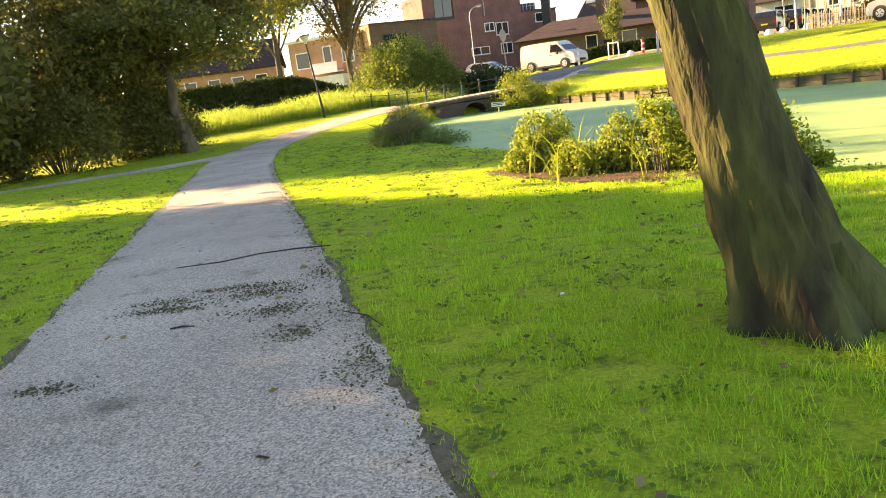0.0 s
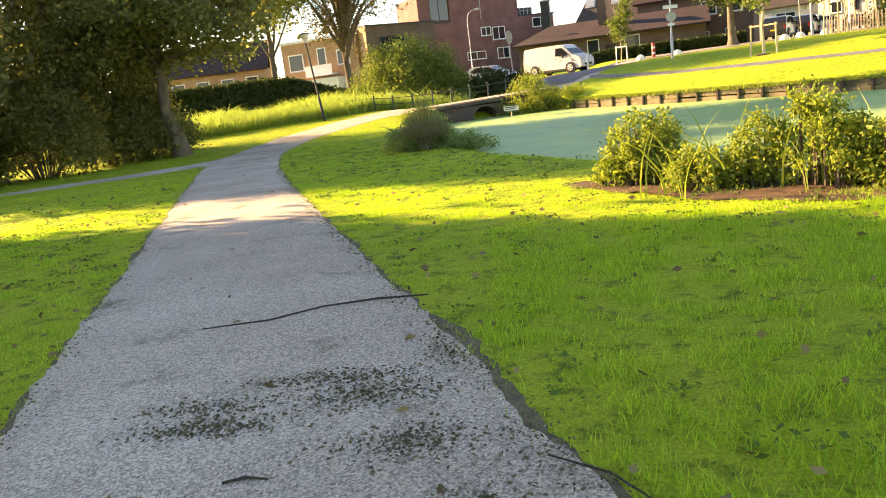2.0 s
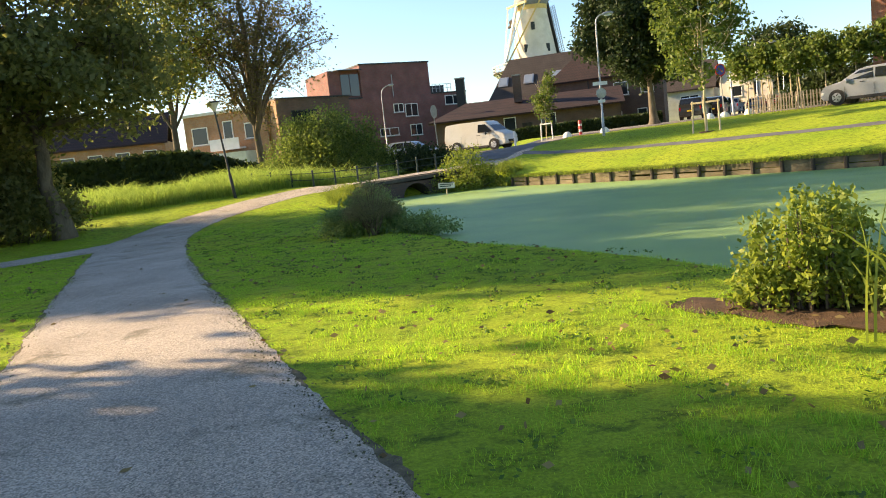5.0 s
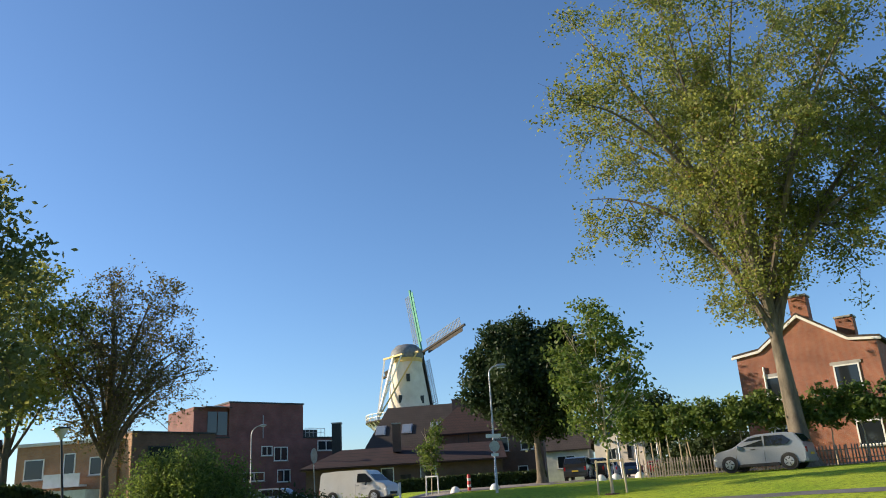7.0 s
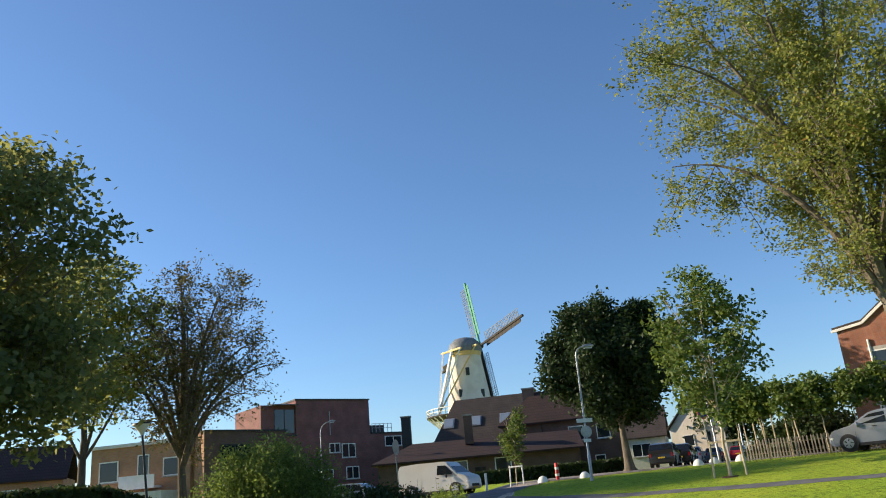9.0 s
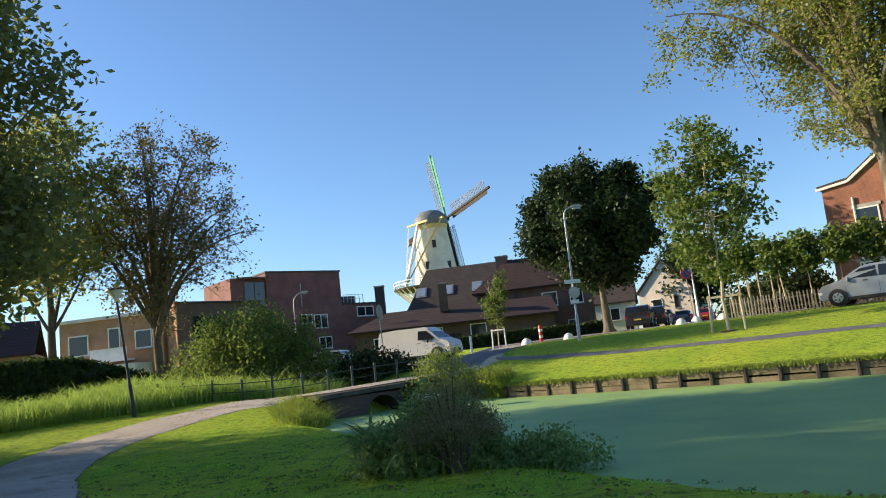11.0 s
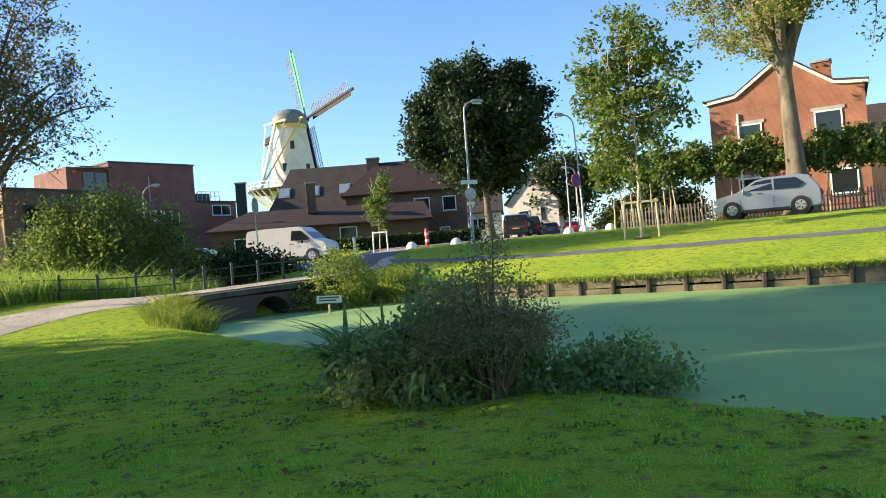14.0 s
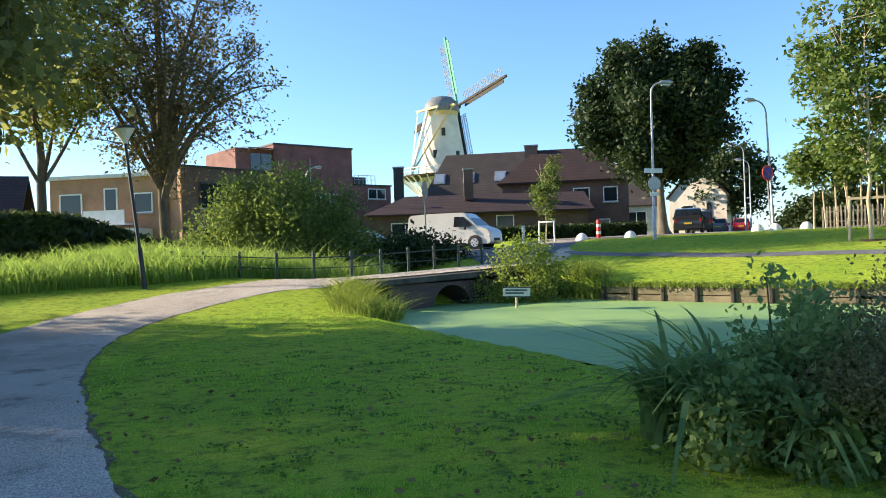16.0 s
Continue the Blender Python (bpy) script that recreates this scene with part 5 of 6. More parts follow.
# ---- boarded bank ----
bank = thing("timber_revetment", pose(0, 0, 0), "weathered wooden boards and dark posts holding the far bank", "bank edging")
edge = along(POND[14:21], 60)
seg = np.concatenate([[0], np.cumsum(np.linalg.norm(np.diff(edge, axis=0), axis=1))])
n_post = int(seg[-1] / 0.95)
rng = np.random.default_rng(17)
pm = Shape().tube([(0, 0, -0.9), (0, 0, 0.0)], [0.075, 0.07], 7).mesh("bank_post", DARK_WOOD)
prev = None
lip, lipf = [], []
for k in range(n_post + 1):
    s = seg[-1] * k / n_post
    x, y = np.interp(s, seg, edge[:, 0]), np.interp(s, seg, edge[:, 1])
    part("post", pm, DARK_WOOD, bank, at=pose(x, y, -0.10 + rng.normal() * 0.03, rng.normal() * 2, rng.normal() * 2, 0))
    if prev:
        a, b = Vector((prev[0], prev[1], 0)), Vector((x, y, 0))
        d = (b - a).normalized()
        out = Vector((d.y, -d.x, 0))
        if out.dot(Vector((0.78, 0.62, 0))) < 0:
            out = -out
        for j, (z0, z1) in enumerate(((-0.62, -0.36), (-0.34, -0.13))):
            o = out * (0.05 + 0.012 * rng.normal())
            zz = rng.normal() * 0.012
            sh = Shape().bar(a + o + Vector((0, 0, (z0 + z1) / 2 + zz)), b + o + Vector((0, 0, (z0 + z1) / 2 + zz)), 0.045, z1 - z0)
            part("board", sh, WOOD, bank)
    prev = (x, y)
tn = np.gradient(edge, axis=0)
tn /= np.linalg.norm(tn, axis=1)[:, None]
on = np.stack([tn[:, 1], -tn[:, 0]], 1)
on *= np.where((on @ np.array([0.78, 0.62])) < 0, -1, 1)[:, None]
for i in range(len(edge)):
    for w, dz in ((0.06, -0.14), (0.3, 0.03), (0.7, 0.03), (1.1, -0.02)):
        p = edge[i] + on[i] * w
        lip.append((p[0], p[1], (-0.13 if w < 0.1 else float(land(p[0], p[1]))) + (dz if w > 0.1 else 0.0)))
for i in range(len(edge) - 1):
    for k in range(3):
        a = i * 4 + k
        lipf.append((a, a + 1, a + 5, a + 4))
tagged(part("bank_edge", Shape().add(lip, lipf), LAWN, smooth=True), "grassy lip of the far bank above the boards", "bank", kind="structure")
roots = []
for k in range(12000):
    i = rng.integers(0, len(edge))
    p = edge[i] + on[i] * rng.uniform(-0.02, 0.5) + rng.normal(size=2) * 0.1
    roots.append((p[0], p[1], -0.14))
v, per = blades(np.array(roots), 0.34, 0.03, rng, 0.9, 4, 0.95)
tagged(part("bank_grass", cloud("bank_grass", v, per, L_PLANT), L_PLANT), "long grass hanging over the boarded bank", "grass", kind="stuff")


# ---- lamps, signs and street furniture ----
def park_lamp(x, y, z, tilt):
    e = thing("street_lamp", pose(x, y, z, 0, tilt, 0), "dark slim park lamp post with a conical white lantern", "street lamp")
    part("pole", Shape().tube([(0, 0, -0.2), (0, 0, 1.1), (0, 0, 1.15), (0, 0, 3.85)], [0.075, 0.07, 0.05, 0.042], 10), METAL_DARK, e, smooth=True)
    head = part("lantern", Shape().tube([(0, 0, 3.85), (0, 0, 3.95), (0, 0, 4.22)], [0.06, 0.1, 0.30], 16), AWNING, e, "frosted conical lantern", smooth=True)
    part("lid", Shape().tube([(0, 0, 4.223), (0, 0, 4.27), (0, 0, 4.32)], [0.36, 0.34, 0.05], 16), METAL_DARK, head, smooth=True)
    return e


def mast_lamp(x, y, z, tall, turn, tilt=0.0, reach=0.5, pole_mat=None):
    e = thing("street_lamp", pose(x, y, z, 0, tilt, turn), "grey steel street lamp with a short curved arm", "street lamp")
    bend = [(reach * (1 - math.cos(a)), 0, tall - reach + reach * math.sin(a)) for a in (0, 0.4, 0.8, 1.2, 1.45)]
    part("pole", Shape().tube([(0, 0, -0.2), (0, 0, 1.3), (0, 0, 1.34), (0, 0, tall * 0.6)] + bend, [0.085, 0.085, 0.06, 0.052] + [0.042] * 5, 10), pole_mat or METAL_GREY, e, smooth=True)
    hx = reach * 0.85
    hd = part("lamp_head", Shape().tube([(hx, 0, tall - 0.02), (hx + 0.15, 0, tall + 0.02), (hx + 0.5, 0, tall + 0.05), (hx + 0.68, 0, tall + 0.05)], [0.05, 0.1, 0.11, 0.04], 10), METAL_GREY, e, smooth=True)
    part("lens", Shape().box(hx + 0.15, -0.07, tall - 0.1, hx + 0.55, 0.07, tall - 0.06), LENS, hd)
    return e


park_lamp(-10.05, 43.05, 0.22, -5.5).scale = (1.0, 1.0, 1.08)
lampA = mast_lamp(9.9, 51.0, H(9.9, 51.0), 6.9, 0, 0.5, 0.45)
part("street_name_plate", Shape().box(-0.45, -0.1, 2.92, 0.4, -0.07, 3.12), WHITE, lampA, "white street name plate", bevel=0.004)
part("round_sign", Shape().tube([(0, -0.11, 2.45), (0, -0.08, 2.45)], 0.3, 20), METAL_GREY, lampA, "round traffic sign")
part("under_plate", Shape().box(-0.2, -0.1, 1.92, 0.2, -0.07, 2.08), WHITE, lampA)
mast_lamp(20.6, 57.6, H(20.6, 57.6), 7.2, 180, 2.0, 0.7)
mast_lamp(-3.4, 88, 1.3, 7.5, 0, 0, 0.9)
mast_lamp(30, 74, H(30, 74), 7.0, 150, 0, 0.7)
mast_lamp(38, 85, H(38, 85), 7.0, 150, 0, 0.7)


def disc_sign(x, y, z, tall, turn, tilt, label, back=False):
    e = thing("traffic_sign", pose(x, y, z, 0, tilt, turn), label, "traffic sign")
    part("pole", Shape().tube([(0, 0, -0.2), (0, 0, tall + 0.3)], 0.032, 8), METAL_GREY, e, smooth=True)
    part("disc", Shape().tube([(0, -0.06, tall), (0, -0.035, tall)], 0.41, 24), METAL_GREY if back else RED, e)
    if not back:
        part("face", Shape().tube([(0, -0.066, tall), (0, -0.0605, tall)], 0.32, 24), BLUE, e)
        part("stroke", Shape().bar((-0.17, -0.069, tall + 0.17), (0.17, -0.069, tall - 0.17), 0.006, 0.06), RED, e)
    return e


disc_sign(19.3, 56.0, H(19.3, 56.0), 3.05, 15, -3.5, "round blue and red no-parking sign on a leaning pole")
disc_sign(0.35, 54.2, H(0.35, 54.2), 3.0, 60, -4.5, "grey back of a round sign on a leaning pole", True)
ps = thing("pond_sign", pose(-0.2, 39.7, WATER, 0, 2, -12), "small pale notice board on a post standing in the pond", "sign")
part("post", Shape().tube([(0, 0, -0.5), (0, 0, 0.33)], 0.03, 8), STAKE, ps)
bd = part("board", Shape().box(-0.36, -0.035, 0.28, 0.36, -0.005, 0.56), AWNING, ps, bevel=0.004)
part("border", Shape().box(-0.36, -0.039, 0.53, 0.36, -0.0353, 0.56).box(-0.36, -0.039, 0.28, 0.36, -0.0353, 0.31), RAIL_GREEN, bd)
part("text_line", Shape().box(-0.30, -0.039, 0.45, 0.28, -0.0353, 0.49).box(-0.30, -0.039, 0.37, 0.2, -0.0353, 0.41), RAIL_GREEN, bd)


def dome_bollard(x, y):
    e = part("stone_bollard", Shape().dome((0, 0, -0.05), 0.33, 0.33, 0.42, 16, 6), WHITE, smooth=True, at=pose(x, y, H(x, y)))
    return tagged(e, "white half-round concrete bollard at the kerb", "bollard", "white dome bollards")


for x, y in ((11.4, 56.4), (9.1, 57.2), (18.0, 55.3), (18.9, 55.1), (20.2, 54.4)):
    dome_bollard(x, y)
rb = thing("bollard", pose(9.95, 57.0, H(9.95, 57.0)), "red and white striped street bollard", "bollard")
part("shaft", Shape().tube([(0, 0, -0.05), (0, 0, 0.95), (0, 0, 1.0)], [0.11, 0.11, 0.07], 12), RED, rb, smooth=True)
for z in (0.25, 0.62):
    part("band", Shape().tube([(0, 0, z), (0, 0, z + 0.14)], 0.114, 12), WHITE, rb)
wp = thing("post", pose(5.3, 55.3, H(5.3, 55.3)), "short white wooden post at the street corner", "post")
part("shaft", Shape().box(-0.06, -0.06, -0.1, 0.06, 0.06, 1.05), WHITE, wp, bevel=0.01)


def tree_guard(x, y, size, tall, material, label):
    e = thing("tree_stake_frame", pose(x, y, H(x, y), 0, 0, -38), label, "tree stakes")
    for sx in (-1, 1):
        part("stake", Shape().tube([(sx * size, 0, -0.2), (sx * size * 0.92, 0.02, tall)], 0.045, 8), material, e)
    part("crossbar", Shape().bar((-size * 1.05, 0, tall - 0.08), (size * 1.05, 0, tall - 0.08), 0.05, 0.08), material, e)


tree_guard(11.95, 40.8, 0.62, 1.42, STAKE, "two wooden stakes and a crossbar holding the young tree")
tree_guard(8.3, 60.2, 0.45, 1.25, WHITE, "white tree guard at the street")
soil_disc = part("tree_pit", Shape().tube([(0, 0, -0.05), (0, 0, 0.03)], [0.4, 0.3], 14), SOIL, at=pose(11.95, 40.8, H(11.95, 40.8)))
tagged(soil_disc, "patch of bare soil round the young tree", "soil")

# pleached trees and picket fence before the red house
ROW = along([(19.4, 52.2), (21.0, 49.8), (23.2, 47.8), (25.8, 46.0), (28.6, 44.2), (31.6, 42.4)], 30)
rs = np.concatenate([[0], np.cumsum(np.linalg.norm(np.diff(ROW, axis=0), axis=1))])
k = 0
for s in np.arange(0.2, rs[-1], 1.55):
    x, y = np.interp(s, rs, ROW[:, 0]), np.interp(s, rs, ROW[:, 1])
    tree("pleached_tree", "trained hedge tree on a thin bare stem", x, y + 0.9, 4.4, (3.15, 1.05, 0.7, 1.05, 0, 0), 0.055, L_SAP if k % 3 else L_HAZEL, STAKE, 200 + k, 46, 38, 0.17, 0.24, 6, 0.42, gap=0.15, group="row of pleached trees", flare=1.0)
    k += 1
pf = thing("picket_fence", pose(0, 0, 0), "grey weathered picket fence before the garden", "fence")
picket = Shape().prism([(-0.035, 0), (0.035, 0), (0.035, 0.98), (0, 1.06), (-0.035, 0.98)], "y", -0.012, 0.012).mesh("picket", FENCE_WOOD)
pts = []
for s in np.arange(0.0, rs[-1], 0.17):
    x, y = np.interp(s, rs, ROW[:, 0]), np.interp(s, rs, ROW[:, 1])
    x2, y2 = np.interp(s + 0.1, rs, ROW[:, 0]), np.interp(s + 0.1, rs, ROW[:, 1])
    z = float(land(x, y))
    pts.append((x, y, z))
    part("picket", picket, WOOD, pf, at=pose(x, y, z, rng.normal() * 1.5, rng.normal() * 1.5, math.degrees(math.atan2(y2 - y, x2 - x))))
for hgt in (0.3, 0.78):
    part("rail", Shape().tube([(x, y + 0.03, z + hgt) for x, y, z in pts[::4]], 0.025, 5), WOOD, pf)
stake_me = Shape().tube([(0, 0, -0.2), (0, 0, 2.3)], [0.045, 0.035], 7).mesh("garden_stake", STAKE)
for s in (0.4, 0.9, 1.5, 2.0, 2.7, 3.3):
    x, y = np.interp(s, rs, ROW[:, 0]), np.interp(s, rs, ROW[:, 1])
    ob = part("garden_stake", stake_me, STAKE, at=pose(x + 0.1, y + 0.5, float(land(x, y)), rng.normal() * 3, -4 + rng.normal() * 3, 0))
    tagged(ob, "pale slanting wooden stake at the fence", "stake", "stakes at the fence")
bush("bush", "rusty low garden shrub behind the pickets", 23.6, 48.2, 1.0, 0.6, 0.95, L_DRY, BARK, 310, 1500, 0.1, 8, clumps=24, spread=0.15)


# ---- vehicles ----
def vehicle(name, label, m, paint, outline, half, wheels, wr, side_glass, screens, plate="rear", door_lines=(), top_in=0.16, belt=0.9, category="car", group=""):
    """A road vehicle that faces +x. outline: side view, pairs of length and height; glass in the same pairs; screens: pairs of outline spans."""
    e = thing(name, m, label, category, group)
    zmax = max(z for x, z in outline)

    def hw(z):
        return half if z <= belt else half - top_in * (z - belt) / (zmax - belt)
    n = len(outline)
    xs = [x for x, z in outline]
    x_lo, x_hi = min(xs), max(xs)

    def taper(x):
        return 1 - 0.10 * max(0, (x - (x_hi - 0.6)) / 0.6) ** 2 - 0.06 * max(0, ((x_lo + 0.5) - x) / 0.5) ** 2
    vs = [(x, -hw(z) * taper(x), z) for x, z in outline] + [(x, hw(z) * taper(x), z) for x, z in outline]
    body = Shape().add(vs, [tuple(range(n)), tuple(reversed(range(n, 2 * n)))] + [(i, n + i, n + (i + 1) % n, (i + 1) % n) for i in range(n)])
    part("body", body, paint, e, bevel=0.045, smooth=True)
    for sgn, nm in ((-1, "side_window"), (1, "side_window")):
        for poly in side_glass:
            k = len(poly)
            a = [(x, sgn * (hw(z) * taper(x) + 0.004), z) for x, z in poly]
            b = [(x, sgn * (hw(z) * taper(x) - 0.03), z) for x, z in poly]
            f = [tuple(range(k)), tuple(reversed(range(k, 2 * k)))] + [(i, k + i, k + (i + 1) % k, (i + 1) % k) for i in range(k)]
            part(nm, Shape().add(a + b, f if sgn < 0 else [tuple(reversed(q)) for q in f]), CAR_GLASS, e)
        for x0, z0, z1 in door_lines:
            part("door_seam", Shape().box(x0 - 0.006, sgn * hw(z0) - 0.004, z0, x0 + 0.006, sgn * hw(z0) + 0.004, z1), PLASTIC, e)
        part("sill", Shape().box(wheels[1] + wr * 1.3, sgn * half - 0.03, 0.2, wheels[0] - wr * 1.3, sgn * half + 0.02, 0.34), PLASTIC, e)
        part("mirror", Shape().dome((wheels[0] - 0.55, sgn * (half + 0.09), belt + 0.02), 0.07, 0.11, 0.13, 8, 4, -1.2), paint if category == "car" else PLASTIC, e, smooth=True)
        part("door_handle", Shape().box(wheels[0] - 1.35, sgn * (half + 0.0) - 0.02, belt - 0.12, wheels[0] - 1.15, sgn * half + 0.025, belt - 0.08), PLASTIC, e)
    for (xa, za), (xb, zb), nm in screens:
        d = Vector((xb - xa, 0, zb - za))
        nrm = Vector((-d.z, 0, d.x)).normalized()
        if nrm.z < 0:
            nrm = -nrm
        vs = []
        for off in (0.006, -0.03):
            for (x, z), t in (((xa, za), 0.06), ((xb, zb), 0.06)):
                for sgn in (-1, 1):
                    q = Vector((x, sgn * (hw(z) - 0.09), z)) + nrm * off
                    vs.append(q)
        part(nm, Shape().add(vs, [(0, 1, 3, 2), (6, 7, 5, 4), (0, 4, 5, 1), (2, 3, 7, 6), (0, 2, 6, 4), (1, 5, 7, 3)]), CAR_GLASS, e)
    for wx in wheels:
        for sgn in (-1, 1):
            y0, y1 = sgn * (half - 0.17), sgn * (half + 0.012)
            part("wheel_arch", Shape().tube([(wx, sgn * (half - 0.2), wr), (wx, sgn * (half + 0.006), wr)], wr * 1.16, 20), PLASTIC, e)
            w = part("wheel", Shape().tube([(wx, y0, wr), (wx, y0 * 1.001, wr), (wx, y1, wr), (wx, y1 + sgn * 0.012, wr)], [wr * 0.9, wr, wr, wr * 0.9], 22), RUBBER, e, smooth=True)
            part("rim", Shape().tube([(wx, y1 + sgn * 0.004, wr), (wx, y1 + sgn * 0.024, wr)], [wr * 0.68, wr * 0.62], 18), RIM, w)
            sp = Shape()
            for k in range(5):
                a = 2 * math.pi * k / 5 + 0.3
                sp.bar((wx + 0.25 * wr * math.cos(a), y1 + sgn * 0.026, wr + 0.25 * wr * math.sin(a)), (wx + 0.58 * wr * math.cos(a + 0.3), y1 + sgn * 0.026, wr + 0.58 * wr * math.sin(a + 0.3)), 0.012, wr * 0.12)
            part("spoke", sp, PLASTIC, w)
    zf = 0.62 if category == "car" else 0.78
    for sgn in (-1, 1):
        part("headlight", Shape().dome((x_hi - 0.14, sgn * (half - 0.22), zf), 0.14, 0.2, 0.11, 10, 4, -1.3), LENS, e, smooth=True)
        part("tail_light", Shape().box(x_lo - 0.006, sgn * (half - 0.17) - 0.07, 0.72, x_lo + 0.12, sgn * (half - 0.17) + 0.07, 1.0), TAIL, e, bevel=0.015)
    part("grille", Shape().box(x_hi - 0.08, -0.5, 0.45, x_hi + 0.006, 0.5, 0.62), PLASTIC, e, bevel=0.01)
    part("bumper", Shape().box(x_lo - 0.03, -half + 0.08, 0.3, x_lo + 0.2, half - 0.08, 0.5), PLASTIC if category == "van" else paint, e, bevel=0.03)
    part("number_plate", Shape().box(x_lo - 0.045, -0.26, 0.62, x_lo - 0.0, 0.26, 0.73), YELLOW, e)
    part("number_plate", Shape().box(x_hi - 0.0, -0.26, 0.34, x_hi + 0.03, 0.26, 0.44), YELLOW, e)
    return e


VAN_OUT = [(-2.44, 0.32), (-2.46, 0.9), (-2.42, 1.75), (-2.32, 1.92), (-1.2, 1.97), (0.75, 1.95), (0.98, 1.88), (1.72, 1.22), (2.28, 1.02), (2.42, 0.82), (2.45, 0.36), (2.3, 0.26), (-2.3, 0.26)]
VAN_OUT = [(a * 1.09, b * 1.09) for a, b in VAN_OUT]
VAN_GLASS = [[(0.35, 1.2), (0.36, 1.74), (0.9, 1.72), (1.42, 1.25), (1.3, 1.18)]]
VAN_GLASS = [[(a * 1.09, b * 1.09) for a, b in p] for p in VAN_GLASS]
vehicle("van", "silver-beige panel van parked at the street corner", pose(4.05, 64.2, H(4.05, 64.2) + 0.06, 0, 0, -38), car_paint("van silver", (0.52, 0.49, 0.43), 0.2), VAN_OUT, 1.0, (1.69, -1.58), 0.37,
        VAN_GLASS, [((1.11, 2.0), (1.83, 1.37), "windscreen")], door_lines=((0.3, 0.44, 1.2), (-1.1, 0.5, 1.2), (1.42, 0.44, 1.2)), top_in=0.2, belt=1.2, category="van")
HATCH = [(-1.92, 0.3), (-1.95, 0.75), (-1.86, 1.0), (-1.55, 1.4), (-1.2, 1.47), (0.0, 1.46), (0.35, 1.38), (1.05, 0.96), (1.75, 0.82), (1.93, 0.62), (1.94, 0.3), (1.8, 0.22), (-1.8, 0.22)]
HATCH_GLASS = [[(0.88, 0.98), (0.3, 1.32), (-0.25, 1.38), (-0.25, 0.97)], [(-0.33, 0.97), (-0.33, 1.38), (-1.1, 1.36), (-1.38, 1.12), (-1.2, 0.97)]]
HATCH_SCREENS = [((0.38, 1.36), (1.0, 1.0), "windscreen"), ((-1.58, 1.37), (-1.84, 1.03), "rear_window")]


def hatch(label, x, y, turn, paint, s=1.0, group=""):
    e = vehicle("car", label, pose(x, y, H(x, y) + 0.05, 0, 0, turn), paint, [(a * s, b * s) for a, b in HATCH], 0.82 * s, (1.22 * s, -1.22 * s), 0.3 * s, [[(a * s, b * s) for a, b in p] for p in HATCH_GLASS],
                [((a[0] * s, a[1] * s), (b[0] * s, b[1] * s), n) for a, b, n in HATCH_SCREENS], door_lines=((-0.29 * s, 0.4, 0.95), (0.9 * s, 0.4, 0.85)), belt=0.94 * s, group=group)
    return e


SILVER = car_paint("silver paint", (0.30, 0.32, 0.35), 0.5)
hatch("silver three-door hatchback parked on the grass edge", 22.5, 45.0, 128, SILVER, 1.2)
ROWC = "cars parked along the street"
hatch("dark grey hatchback with yellow rear plate parked along the street", 23.0, 70.5, 58, car_paint("dark paint", (0.035, 0.036, 0.04), 0.3), 1.2, ROWC)
hatch("black hatchback parked along the street", 26.6, 75.0, 58, car_paint("black paint", (0.015, 0.015, 0.017), 0.2), 1.18, ROWC)
hatch("white hatchback parked along the street", 28.9, 79.2, 58, car_paint("white car paint", (0.75, 0.75, 0.74), 0.0), 1.15, ROWC)
hatch("light grey car parked along the street", 31.7, 83.1, 58, SILVER, 1.08, ROWC)
hatch("red hatchback parked far along the street", 40.0, 89.5, 55, car_paint("red car paint", (0.4, 0.02, 0.03), 0.1), 1.0, ROWC)
hatch("grey car parked far along the street", 36.5, 88.0, 55, car_paint("grey car paint", (0.12, 0.12, 0.13), 0.3), 1.0, ROWC)
hatch("blue-grey car parked far along the street", 44.0, 97.0, 55, SILVER, 1.0, ROWC)
hatch("pale silver car half hidden behind the bush", -1.2, 64.5, -28, SILVER, 1.0)

# ---- loose things on the path ----
stick = part("stick", Shape().tube([(-2.62, 6.62, H(-2.6, 6.6) + 0.045), (-2.2, 6.70, H(-2.2, 6.7) + 0.042), (-1.9, 6.92, H(-1.9, 6.9) + 0.046), (-1.55, 7.0, H(-1.5, 7) + 0.05), (-1.2, 7.0, H(-1.2, 7) + 0.05)], [0.004, 0.007, 0.007, 0.009, 0.006], 6), DARK_WOOD)
tagged(stick, "thin dark broken branch lying across the path", "stick")
tw = part("twig", Shape().tube([(-1.74, 4.57, H(-1.7, 4.5) + 0.04), (-1.66, 4.6, H(-1.6, 4.5) + 0.042), (-1.57, 4.58, H(-1.5, 4.5) + 0.04)], [0.006, 0.007, 0.004], 5), DARK_WOOD)
tagged(tw, "short dark twig on the gravel", "twig")
tw2 = part("twig", Shape().tube([(-0.55, 4.62, H(-0.5, 4.6) + 0.03), (-0.35, 4.45, H(-0.3, 4.4) + 0.035), (-0.2, 4.2, H(-0.2, 4.2) + 0.03)], [0.004, 0.005, 0.003], 5), DARK_WOOD)
tagged(tw2, "crooked twig at the path's edge", "twig")
st2 = part("stone", Shape().dome((0, 0, -0.01), 0.018, 0.012, 0.014, 7, 3), WHITE, at=pose(0.9, 4.5, H(0.9, 4.5) + 0.02))
tagged(st2, "pale stone or scrap lying in the grass", "stone")


def path_distance(x, y):
    """Metres from the edge of the footpath or the side path; negative on them."""
    d = np.full(len(x), 1e9)
    for c, w in ((PC, PW), (SC, SW)):
        for i in range(0, len(c), 2):
            d = np.minimum(d, np.hypot(x - c[i, 0], y - c[i, 1]) - w[i])
    return d


